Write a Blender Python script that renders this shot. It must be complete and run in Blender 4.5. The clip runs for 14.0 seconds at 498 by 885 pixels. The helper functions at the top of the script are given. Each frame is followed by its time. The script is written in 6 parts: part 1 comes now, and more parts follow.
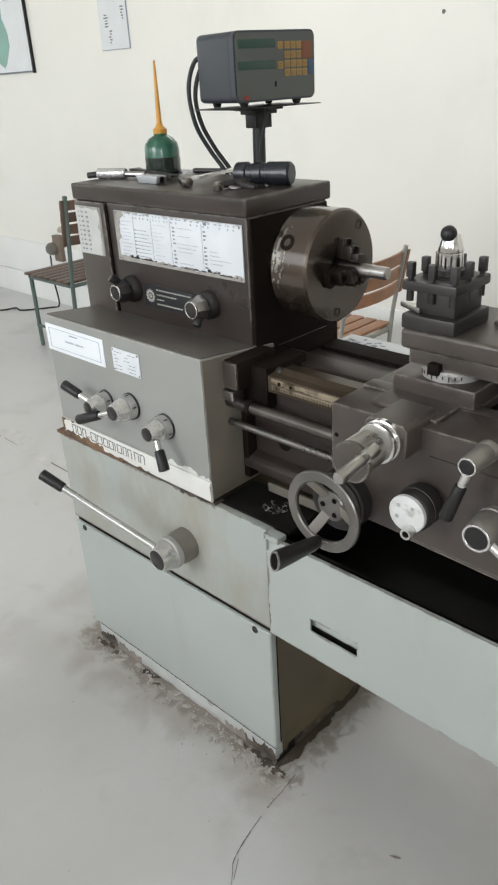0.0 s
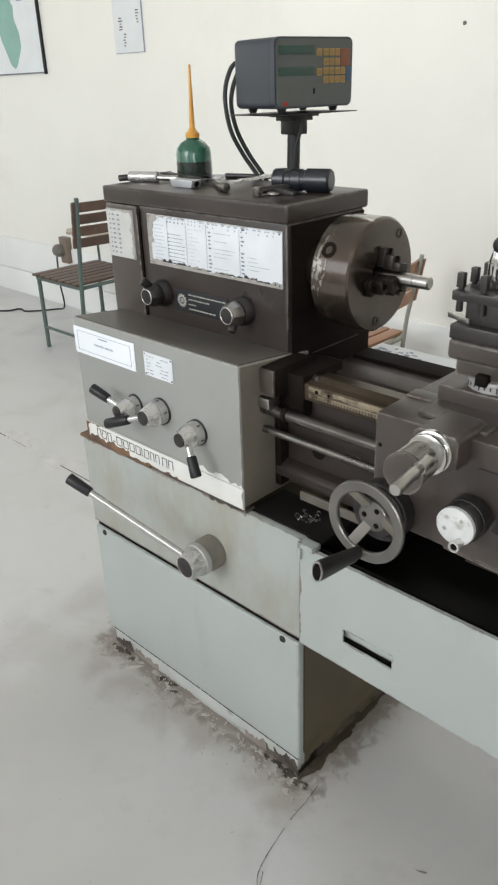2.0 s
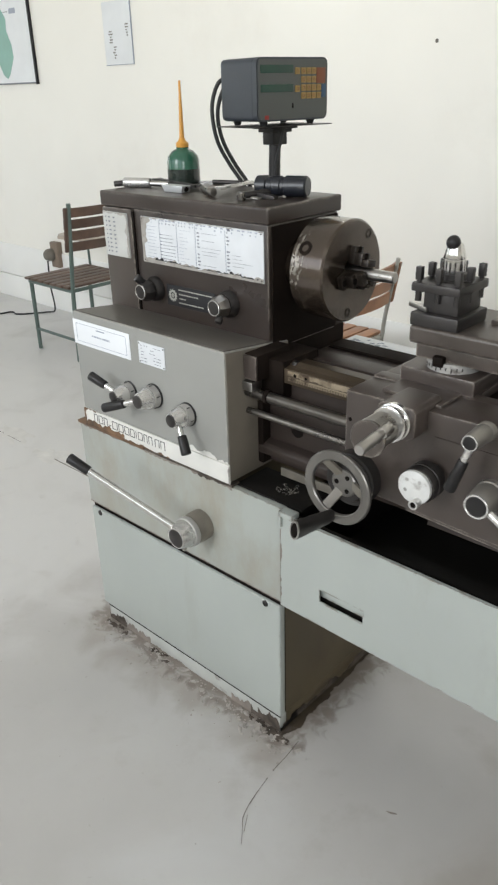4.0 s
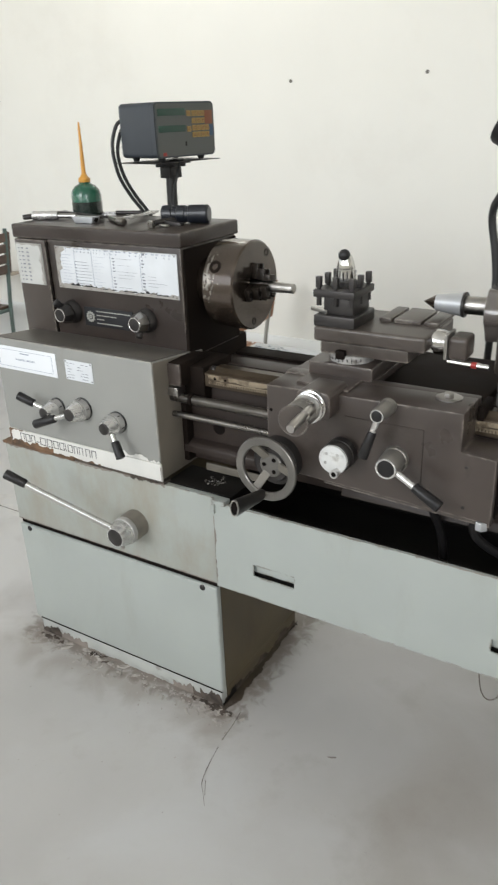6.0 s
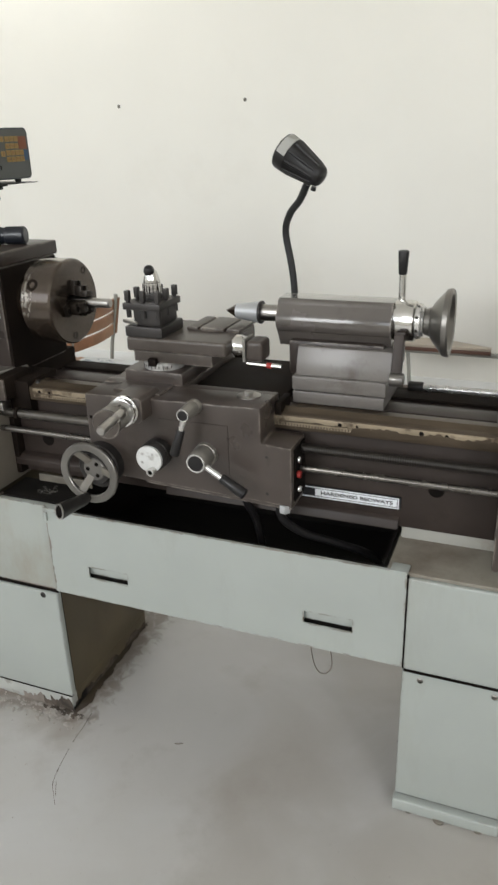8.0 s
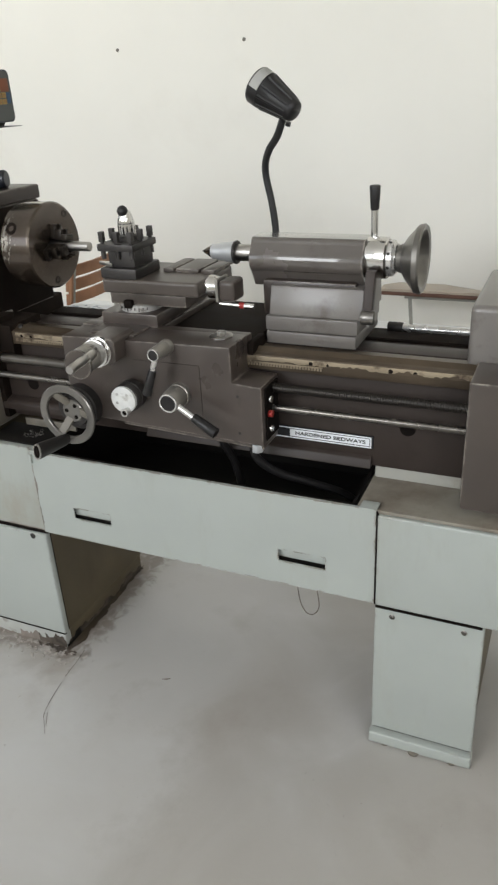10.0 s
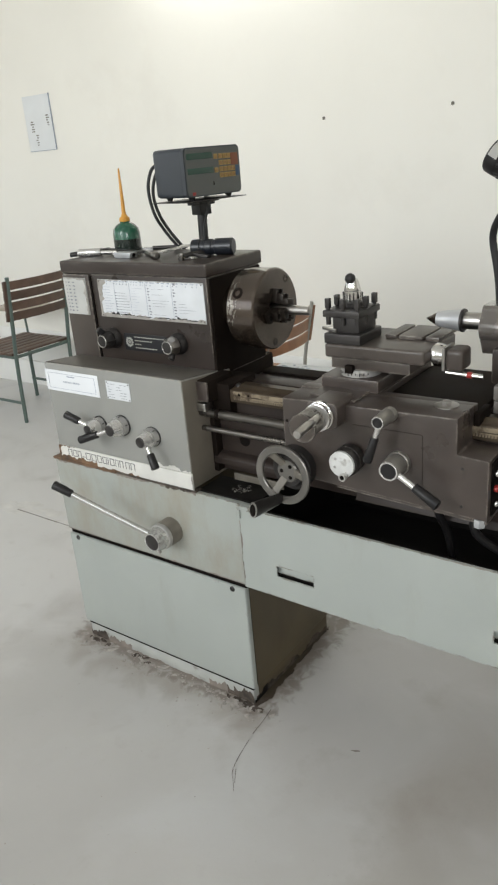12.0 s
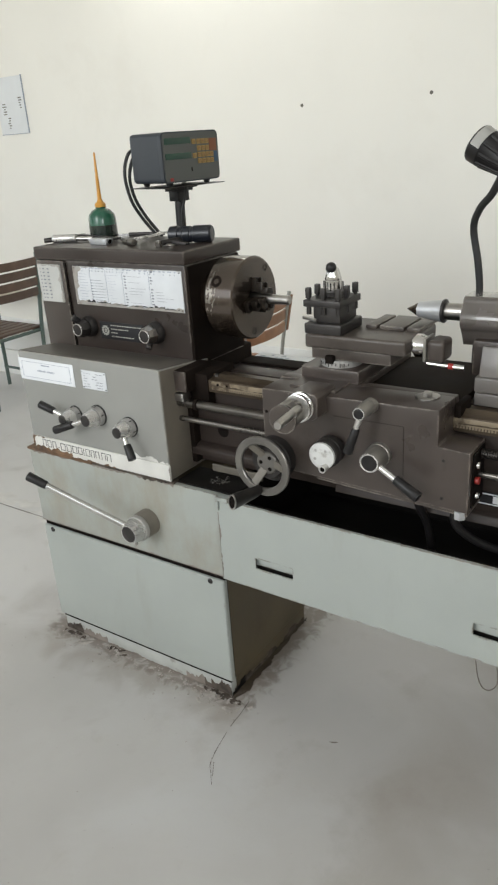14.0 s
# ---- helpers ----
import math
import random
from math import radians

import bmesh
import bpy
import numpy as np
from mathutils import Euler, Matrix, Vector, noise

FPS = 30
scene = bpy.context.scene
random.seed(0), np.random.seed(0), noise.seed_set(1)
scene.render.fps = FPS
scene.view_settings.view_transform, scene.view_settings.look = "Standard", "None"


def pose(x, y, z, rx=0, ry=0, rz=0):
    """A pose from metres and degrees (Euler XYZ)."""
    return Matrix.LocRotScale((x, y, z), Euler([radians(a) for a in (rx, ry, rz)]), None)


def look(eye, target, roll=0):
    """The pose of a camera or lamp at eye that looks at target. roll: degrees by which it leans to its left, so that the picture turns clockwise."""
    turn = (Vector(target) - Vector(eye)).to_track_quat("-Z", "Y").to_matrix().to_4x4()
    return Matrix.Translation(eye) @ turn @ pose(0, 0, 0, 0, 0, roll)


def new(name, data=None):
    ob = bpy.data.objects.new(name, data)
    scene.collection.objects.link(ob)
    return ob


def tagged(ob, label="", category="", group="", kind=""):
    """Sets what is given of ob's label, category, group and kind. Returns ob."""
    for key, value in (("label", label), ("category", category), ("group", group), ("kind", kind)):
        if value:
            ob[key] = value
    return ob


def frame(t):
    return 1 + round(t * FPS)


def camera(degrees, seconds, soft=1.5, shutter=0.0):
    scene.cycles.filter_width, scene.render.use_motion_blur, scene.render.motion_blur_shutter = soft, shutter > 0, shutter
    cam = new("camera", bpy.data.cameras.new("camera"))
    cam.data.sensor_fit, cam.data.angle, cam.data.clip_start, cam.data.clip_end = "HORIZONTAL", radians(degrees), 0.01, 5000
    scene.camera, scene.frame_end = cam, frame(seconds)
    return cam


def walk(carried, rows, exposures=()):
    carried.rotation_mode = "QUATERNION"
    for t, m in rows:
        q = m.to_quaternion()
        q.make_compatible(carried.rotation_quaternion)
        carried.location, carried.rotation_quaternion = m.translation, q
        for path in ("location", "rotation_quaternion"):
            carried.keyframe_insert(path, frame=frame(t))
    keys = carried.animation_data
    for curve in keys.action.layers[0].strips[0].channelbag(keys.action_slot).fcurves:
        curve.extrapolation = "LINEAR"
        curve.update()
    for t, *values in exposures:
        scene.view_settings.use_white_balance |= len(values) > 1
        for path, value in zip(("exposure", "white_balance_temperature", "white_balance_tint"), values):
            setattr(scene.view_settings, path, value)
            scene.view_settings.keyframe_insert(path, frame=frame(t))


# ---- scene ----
cam = camera(37.4, 14.0, 2.2, 0.5)
PATH = [
    (0, (0.845, -0.862, 1.448), (-0.426, 0.398, 0.556), -3.4),
    (0.5, (0.842, -0.875, 1.45), (-0.434, 0.386, 0.566), -3.1),
    (1, (0.822, -0.877, 1.446), (-0.44, 0.387, 0.547), -2.7),
    (1.5, (0.802, -0.892, 1.447), (-0.441, 0.39, 0.546), -2.2),
    (2, (0.776, -0.91, 1.45), (-0.483, 0.37, 0.57), -2.0),
    (2.5, (0.746, -0.925, 1.446), (-0.502, 0.366, 0.564), -1.5),
    (4.8, (0.975, -1.107, 1.474), (-0.24, 0.255, 0.655), -2.1),
    (5, (0.982, -1.129, 1.476), (-0.186, 0.279, 0.669), -1.4),
    (5.5, (0.955, -1.187, 1.485), (-0.105, 0.302, 0.674), -1.6),
    (6, (0.922, -1.263, 1.489), (-0.058, 0.28, 0.678), -2.2),
    (6.5, (0.933, -1.309, 1.49), (0.047, 0.284, 0.665), -2.3),
    (7, (0.994, -1.32, 1.499), (0.179, 0.333, 0.721), -1.9),
    (7.5, (1.058, -1.317, 1.506), (0.349, 0.396, 0.755), -1.3),
    (8, (1.098, -1.316, 1.499), (0.405, 0.391, 0.721), -1.9),
    (8.2, (1.12, -1.315, 1.495), (0.445, 0.387, 0.691), -1.7),
    (10.3, (1.22, -1.296, 1.463), (0.431, 0.32, 0.586), -3.6),
    (10.5, (1.209, -1.312, 1.473), (0.365, 0.281, 0.606), -3.2),
    (11, (1.145, -1.335, 1.491), (0.157, 0.204, 0.683), -4.3),
    (11.5, (1.113, -1.342, 1.5), (0.021, 0.157, 0.752), -4.7),
    (12, (1.089, -1.342, 1.504), (-0.042, 0.136, 0.772), -4.9),
    (12.5, (1.078, -1.34, 1.5), (-0.055, 0.133, 0.761), -4.7),
    (13, (1.068, -1.328, 1.498), (-0.027, 0.167, 0.748), -4.4),
    (13.5, (1.068, -1.337, 1.5), (-0.024, 0.158, 0.743), -4.2),
    (14, (1.067, -1.33, 1.499), (-0.003, 0.178, 0.736), -4.0),
]
walk(cam, [(t, look(eye, target, roll)) for t, eye, target, roll in PATH],
     [(0, 0.15, 6400, 9), (2.5, 0.17, 6420, 9), (5.5, 0.17, 6450, 9), (6.5, 0.14, 6470, 9), (8, 0.06, 6560, 9), (10.5, 0.09, 6480, 9), (11, 0.13, 6500, 8), (11.5, 0.12, 6510, 8), (12, 0.03, 6540, 8), (14, 0.0, 6540, 8)])

# ---- light ----
world = bpy.data.worlds.new("sky")
scene.world = world
world.use_nodes = True
wn = world.node_tree.nodes
sky = wn.new("ShaderNodeTexSky")
sky.sky_type = "NISHITA"
sky.sun_disc = False
sky.sun_elevation = radians(50)
sky.sun_rotation = radians(200)
wn["Background"].inputs["Strength"].default_value = 0.12
world.node_tree.links.new(sky.outputs["Color"], wn["Background"].inputs["Color"])


def window_light(name, m, width, height, watts, colour):
    data = bpy.data.lights.new(name, "AREA")
    data.shape, data.size, data.size_y = "RECTANGLE", width, height
    data.energy, data.color = watts, colour
    ob = new(name, data)
    ob.matrix_world = m
    return ob


# daylight through assumed windows behind the camera and at the far left end
# the unseen one at x=4.8 is added to brighten the wall's right part
for wx, watts in ((-3.9, 26), (-1.0, 105), (1.9, 26), (4.8, 108)):
    window_light("window_daylight", look((wx, -4.46, 2.7), (wx, 0, 1.4)), 2.1, 2.0, watts, (0.98, 0.99, 1.0))
for wy in (-2.6, 0.2):
    window_light("window_daylight", look((-6.46, wy, 1.95), (0, wy, 1.5)), 1.5, 1.5, 11, (0.98, 0.99, 1.0))

# unseen lamp high on the wall above the lathe, inferred from the glow on the wall's top
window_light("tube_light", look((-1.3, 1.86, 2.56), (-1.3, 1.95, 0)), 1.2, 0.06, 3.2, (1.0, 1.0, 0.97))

# ---- materials ----


def shade(name, colour, rough=0.5, metal=0.0, var=0.12, scale=9.0, fine=140.0, bump=0.15, dirt=None, amount=0.0, dirt_scale=5.0, coat=0.0, rough_var=0.12, island=0.0, spec=0.5, soft=0.14, stretch=(1, 1, 1), pale=None, wear=None, wear_cut=0.5, coat_rough=0.16):
    """A painted, cast or bare surface: broad mottling, fine grain, optional stains of another colour."""
    m = bpy.data.materials.new(name)
    m.use_nodes = True
    n, l = m.node_tree.nodes, m.node_tree.links
    b = n["Principled BSDF"]
    tc = n.new("ShaderNodeTexCoord")
    big = n.new("ShaderNodeTexNoise")
    big.inputs["Scale"].default_value, big.inputs["Detail"].default_value = scale, 6
    sml = n.new("ShaderNodeTexNoise")
    sml.inputs["Scale"].default_value, sml.inputs["Detail"].default_value = fine, 3
    l.new(tc.outputs["Object"], big.inputs["Vector"])
    l.new(tc.outputs["Object"], sml.inputs["Vector"])
    mix = n.new("ShaderNodeMix")
    mix.data_type = "RGBA"
    lo = [c * (1 - var) for c in colour]
    hi = [min(1, c * (1 + var)) for c in colour]
    mix.inputs["A"].default_value = (*lo, 1)
    mix.inputs["B"].default_value = (*hi, 1)
    ramp = n.new("ShaderNodeMapRange")
    ramp.inputs["From Min"].default_value, ramp.inputs["From Max"].default_value = 0.3, 0.7
    l.new(big.outputs["Fac"], ramp.inputs["Value"])
    l.new(ramp.outputs["Result"], mix.inputs["Factor"])
    out = mix.outputs["Result"]
    if dirt:
        st = n.new("ShaderNodeTexNoise")
        st.inputs["Scale"].default_value, st.inputs["Detail"].default_value, st.inputs["Roughness"].default_value = dirt_scale, 9, 0.65
        mp = n.new("ShaderNodeMapping")
        mp.inputs["Scale"].default_value = stretch
        l.new(tc.outputs["Object"], mp.inputs["Vector"])
        l.new(mp.outputs["Vector"], st.inputs["Vector"])
        sr = n.new("ShaderNodeMapRange")
        sr.inputs["From Min"].default_value, sr.inputs["From Max"].default_value = 0.72 - amount * 0.5, 0.72 + soft - amount * 0.5
        l.new(st.outputs["Fac"], sr.inputs["Value"])
        dm = n.new("ShaderNodeMix")
        dm.data_type = "RGBA"
        dm.inputs["B"].default_value = (*dirt, 1)
        l.new(sr.outputs["Result"], dm.inputs["Factor"])
        l.new(out, dm.inputs["A"])
        out = dm.outputs["Result"]
    if pale:
        # broad pale smears
        ps = n.new("ShaderNodeTexNoise")
        ps.inputs["Scale"].default_value, ps.inputs["Detail"].default_value, ps.inputs["Distortion"].default_value = 1.9, 7, 0.6
        l.new(tc.outputs["Object"], ps.inputs["Vector"])
        pr = n.new("ShaderNodeMapRange")
        pr.inputs["From Min"].default_value, pr.inputs["From Max"].default_value = 0.5, 0.72
        l.new(ps.outputs["Fac"], pr.inputs["Value"])
        pm = n.new("ShaderNodeMix")
        pm.data_type = "RGBA"
        pm.inputs["B"].default_value = (*pale, 1)
        l.new(pr.outputs["Result"], pm.inputs["Factor"])
        l.new(out, pm.inputs["A"])
        out = pm.outputs["Result"]
    if wear:
        # paint rubbed through along the edges
        bv = n.new("ShaderNodeBevel")
        bv.samples = 4
        bv.inputs["Radius"].default_value = 0.007
        ge = n.new("ShaderNodeNewGeometry")
        dt = n.new("ShaderNodeVectorMath")
        dt.operation = "DOT_PRODUCT"
        l.new(bv.outputs["Normal"], dt.inputs[0])
        l.new(ge.outputs["Normal"], dt.inputs[1])
        wr = n.new("ShaderNodeMapRange")
        wr.inputs["From Min"].default_value, wr.inputs["From Max"].default_value = 0.992, 0.93
        l.new(dt.outputs["Value"], wr.inputs["Value"])
        wt = n.new("ShaderNodeTexNoise")
        wt.inputs["Scale"].default_value, wt.inputs["Detail"].default_value = 38, 5
        l.new(tc.outputs["Object"], wt.inputs["Vector"])
        wc = n.new("ShaderNodeMapRange")
        wc.inputs["From Min"].default_value, wc.inputs["From Max"].default_value = wear_cut - 0.06, wear_cut + 0.08
        l.new(wt.outputs["Fac"], wc.inputs["Value"])
        wm = n.new("ShaderNodeMath")
        wm.operation = "MULTIPLY"
        l.new(wr.outputs["Result"], wm.inputs[0])
        l.new(wc.outputs["Result"], wm.inputs[1])
        we = n.new("ShaderNodeMix")
        we.data_type = "RGBA"
        we.inputs["B"].default_value = (*wear, 1)
        l.new(wm.outputs["Value"], we.inputs["Factor"])
        l.new(out, we.inputs["A"])
        out = we.outputs["Result"]
    if island:
        oi = n.new("ShaderNodeObjectInfo")
        hs = n.new("ShaderNodeHueSaturation")
        im = n.new("ShaderNodeMapRange")
        im.inputs["To Min"].default_value, im.inputs["To Max"].default_value = 1 - island, 1 + island
        l.new(oi.outputs["Random"], im.inputs["Value"])
        l.new(im.outputs["Result"], hs.inputs["Value"])
        l.new(out, hs.inputs["Color"])
        out = hs.outputs["Color"]
    l.new(out, b.inputs["Base Color"])
    rr = n.new("ShaderNodeMapRange")
    rr.inputs["To Min"].default_value, rr.inputs["To Max"].default_value = max(0.03, rough - rough_var), min(1, rough + rough_var)
    l.new(big.outputs["Fac"], rr.inputs["Value"])
    l.new(rr.outputs["Result"], b.inputs["Roughness"])
    b.inputs["Metallic"].default_value = metal
    b.inputs["Coat Weight"].default_value, b.inputs["Coat Roughness"].default_value = coat, coat_rough
    b.inputs["Specular IOR Level"].default_value = spec
    if bump:
        bp = n.new("ShaderNodeBump")
        bp.inputs["Strength"].default_value, bp.inputs["Distance"].default_value = bump, 0.002
        l.new(sml.outputs["Fac"], bp.inputs["Height"])
        l.new(bp.outputs["Normal"], b.inputs["Normal"])
    return m


M_WALL = shade("cream_wall_paint", (0.87, 0.85, 0.785), 0.6, var=0.03, scale=1.3, fine=60, bump=0.1, dirt=(0.80, 0.77, 0.70), amount=0.3, dirt_scale=1.7, soft=0.35)
M_DADO = shade("white_dado_paint", (0.87, 0.87, 0.84), 0.5, var=0.04, scale=2.0, fine=60, bump=0.1)
M_CEIL = shade("white_ceiling", (0.82, 0.81, 0.78), 0.8, var=0.02)
M_FLOOR = shade("grey_concrete_floor", (0.452, 0.443, 0.424), 0.38, var=0.10, scale=1.3, fine=90, bump=0.12, dirt=(0.305, 0.28, 0.25), amount=0.34, dirt_scale=2.6, soft=0.3, pale=(0.52, 0.52, 0.51))
M_SAGE = shade("sage_grey_enamel", (0.358, 0.383, 0.358), 0.36, var=0.05, scale=4, fine=220, bump=0.05, dirt=(0.318, 0.326, 0.292), amount=0.34, dirt_scale=6, soft=0.3, stretch=(1.5, 1, 0.45), coat=0.1, wear=(0.13, 0.10, 0.07), wear_cut=0.55)
# drab stain, with the shade of the cabinet sides put into the colour
M_SIDE = shade("stained_shaded_cabinet_side", (0.094, 0.073, 0.042), 0.5, var=0.18, scale=6, fine=160, bump=0.1, dirt=(0.062, 0.045, 0.024), amount=0.36, soft=0.3, stretch=(1, 1, 0.5))
M_GREY = shade("warm_grey_enamel", (0.275, 0.275, 0.255), 0.42, var=0.06, scale=5, fine=220, bump=0.06, dirt=(0.19, 0.175, 0.145), amount=0.2, dirt_scale=9, soft=0.25, wear=(0.40, 0.37, 0.33), wear_cut=0.5)
M_DARK = shade("dark_grey_enamel", (0.034, 0.0250, 0.0208), 0.35, var=0.2, scale=7, fine=220, bump=0.08, dirt=(0.022, 0.016, 0.012), amount=0.32, dirt_scale=8, soft=0.2, spec=0.5, rough_var=0.24, wear=(0.19, 0.165, 0.14), wear_cut=0.45)
M_LOWGREY = shade("mid_grey_enamel", (0.070, 0.0575, 0.0492), 0.34, var=0.12, scale=6, fine=220, bump=0.06, dirt=(0.042, 0.033, 0.026), amount=0.26, dirt_scale=8, soft=0.2, spec=0.4, wear=(0.28, 0.25, 0.21), wear_cut=0.47)
M_TAIL = shade("glossy_tailstock_enamel", (0.092, 0.080, 0.071), 0.26, var=0.1, scale=7, fine=220, bump=0.012, dirt=(0.055, 0.045, 0.037), amount=0.22, dirt_scale=9, coat=1.0, coat_rough=0.05, wear=(0.28, 0.25, 0.22), wear_cut=0.5)
M_NEARBLACK = shade("near_black_casting", (0.0125, 0.0088, 0.0068), 0.74, var=0.35, scale=12, fine=200, bump=0.12, spec=0.08, rough_var=0.2)
M_DULL = shade("oily_dull_rod_steel", (0.17, 0.158, 0.142), 0.28, metal=0.85, var=0.25, scale=14, fine=260, bump=0.05)
M_RODDARK = shade("oil_dark_screw_steel", (0.105, 0.096, 0.085), 0.3, metal=0.85, var=0.3, scale=9, fine=260, bump=0.05, dirt=(0.03, 0.024, 0.018), amount=0.3, dirt_scale=11)
M_SCALE = shade("pale_graduated_ring", (0.40, 0.39, 0.37), 0.42, metal=0.35, var=0.2, scale=30, bump=0.03, dirt=(0.13, 0.115, 0.10), amount=0.26, dirt_scale=30)
M_NAVY = shade("navy_black_nylon", (0.012, 0.014, 0.019), 0.32, var=0.15, bump=0.05)
M_WHEEL = shade("dark_worn_wheel_steel", (0.20, 0.19, 0.175), 0.32, metal=0.8, var=0.2, scale=12, fine=260, bump=0.06)
M_BED = shade("dark_bed_casting", (0.037, 0.0278, 0.0235), 0.45, var=0.18, scale=8, fine=160, bump=0.12, dirt=(0.025, 0.019, 0.014), amount=0.34, dirt_scale=6, spec=0.3)
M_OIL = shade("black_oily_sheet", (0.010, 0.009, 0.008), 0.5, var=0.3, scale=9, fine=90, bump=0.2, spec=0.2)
M_BLACK = shade("black_plastic", (0.014, 0.013, 0.013), 0.38, var=0.15, bump=0.04, spec=0.35)
M_RUBBER = shade("black_rubber", (0.02, 0.02, 0.02), 0.6, var=0.2, bump=0.06)
M_STEEL = shade("bare_machined_steel", (0.42, 0.405, 0.385), 0.3, metal=1.0, var=0.14, scale=14, fine=300, bump=0.05, dirt=(0.16, 0.13, 0.10), amount=0.15)
M_CHROME = shade("chrome_plate", (0.66, 0.65, 0.63), 0.16, metal=1.0, var=0.08, scale=16, fine=300, bump=0.02, dirt=(0.25, 0.22, 0.18), amount=0.1, dirt_scale=18, rough_var=0.08)
M_CHUCK = shade("oily_chuck_steel", (0.074, 0.054, 0.040), 0.22, metal=0.8, var=0.22, scale=9, fine=240, bump=0.05, dirt=(0.03, 0.022, 0.016), amount=0.36, dirt_scale=11, soft=0.2, coat=0.75, coat_rough=0.12, wear=(0.15, 0.125, 0.10), wear_cut=0.5)
turning = M_CHUCK.node_tree.nodes.new("ShaderNodeTangent")
turning.direction_type, turning.axis = "RADIAL", "X"
M_CHUCK.node_tree.nodes["Principled BSDF"].inputs["Anisotropic"].default_value = 0.7
M_CHUCK.node_tree.links.new(turning.outputs["Tangent"], M_CHUCK.node_tree.nodes["Principled BSDF"].inputs["Tangent"])
M_GUN = shade("blackened_tool_steel", (0.048, 0.044, 0.042), 0.42, metal=0.6, var=0.2, scale=18, fine=260, bump=0.06)
M_EDGE = shade("worn_way_edge", (0.33, 0.27, 0.19), 0.42, metal=0.4, var=0.25, scale=12, fine=240, bump=0.1, dirt=(0.07, 0.047, 0.03), amount=0.38, dirt_scale=20)
M_WAY = shade("oily_brown_bedway", (0.082, 0.061, 0.041), 0.38, metal=0.45, var=0.25, scale=10, fine=240, bump=0.1, dirt=(0.05, 0.036, 0.023), amount=0.30, dirt_scale=12)
M_WHITE = shade("white_card", (0.78, 0.80, 0.82), 0.45, var=0.02, bump=0.0)
M_CHART = shade("worn_printed_chart", (0.67, 0.69, 0.71), 0.35, var=0.05, scale=20, bump=0.03, dirt=(0.42, 0.40, 0.36), amount=0.10, dirt_scale=16)
M_STRIP = shade("chipped_white_plate", (0.66, 0.65, 0.61), 0.4, var=0.05, scale=20, bump=0.04, dirt=(0.42, 0.33, 0.22), amount=0.13, dirt_scale=16)
M_RUST = shade("rusty_lip", (0.15, 0.085, 0.045), 0.7, var=0.4, scale=25, fine=120, bump=0.3, dirt=(0.05, 0.035, 0.025), amount=0.42, dirt_scale=14)
M_PLINTH = shade("chipped_plinth_paint", (0.40, 0.41, 0.385), 0.6, var=0.12, scale=9, fine=120, bump=0.2, dirt=(0.12, 0.095, 0.07), amount=0.24, dirt_scale=12)
M_INK = shade("dark_ink", (0.022, 0.022, 0.024), 0.6, var=0.1, bump=0.0, spec=0.3)
M_MARK = shade("dark_mark_paint", (0.10, 0.10, 0.10), 0.6, var=0.2, bump=0.0)
M_BLUEINK = shade("grey_blue_ink", (0.34, 0.37, 0.44), 0.6, var=0.1, bump=0.0)
M_DROCASE = shade("slate_readout_case", (0.034, 0.040, 0.049), 0.42, var=0.06, fine=400, bump=0.15)
M_DROFACE = shade("readout_front", (0.078, 0.083, 0.078), 0.38, var=0.05, bump=0.02)
M_LCD = shade("dark_green_display", (0.018, 0.055, 0.038), 0.25, var=0.05, bump=0.0)
M_KEY = shade("amber_key", (0.29, 0.19, 0.06), 0.45, var=0.06, bump=0.02)
M_KEYRED = shade("rust_red_key", (0.19, 0.065, 0.03), 0.45, var=0.06, bump=0.02)
M_KEYBLUE = shade("blue_key", (0.04, 0.08, 0.14), 0.45, var=0.06, bump=0.02)
M_GREEN = shade("green_bottle_plastic", (0.02, 0.10, 0.06), 0.2, var=0.1, bump=0.02, coat=0.3)
M_AMBER = shade("amber_spout_plastic", (0.62, 0.30, 0.05), 0.35, var=0.08, bump=0.02)
# same wood as M_WOOD, with the light on it put into a lighter orange
M_LITSLAT = shade("lit_orange_brown_slat", (0.34, 0.165, 0.085), 0.42, var=0.2, scale=12, fine=120, bump=0.12, island=0.1)
M_WOOD = shade("dark_brown_chair_slat", (0.10, 0.060, 0.042), 0.42, var=0.25, scale=12, fine=120, bump=0.12, island=0.15)
M_FRAME = shade("dark_green_tube", (0.09, 0.125, 0.11), 0.45, var=0.12, bump=0.05)
M_DEBRIS = shade("mortar_crumbs", (0.36, 0.335, 0.305), 0.9, var=0.25, scale=40, fine=160, bump=0.5)
M_DUSTPALE = shade("pale_mortar_smear", (0.60, 0.59, 0.565), 0.75, var=0.1, scale=14, fine=120, bump=0.3)
M_SOOT = shade("oily_dirt", (0.082, 0.068, 0.057), 0.85, var=0.5, scale=30, fine=160, bump=0.5, spec=0.2)
M_RED = shade("red_enamel", (0.30, 0.025, 0.02), 0.4, var=0.1, bump=0.0)
M_TEAL = shade("poster_teal", (0.23, 0.42, 0.355), 0.5, var=0.1, scale=6, bump=0.0)
M_PAPER = shade("pale_paper", (0.74, 0.76, 0.77), 0.5, var=0.03, bump=0.0)
M_BROWNBOX = shade("brown_socket_plate", (0.19, 0.145, 0.11), 0.6, var=0.2, bump=0.1)
M_DULLPAINT = shade("grimy_collar_paint", (0.15, 0.135, 0.11), 0.5, var=0.2, scale=20, fine=160, bump=0.1)
M_GRIME = shade("brownish_grime", (0.22, 0.19, 0.165), 0.85, var=0.22, scale=14, fine=120, bump=0.4, dirt=(0.12, 0.095, 0.075), amount=0.25, dirt_scale=22, soft=0.25)
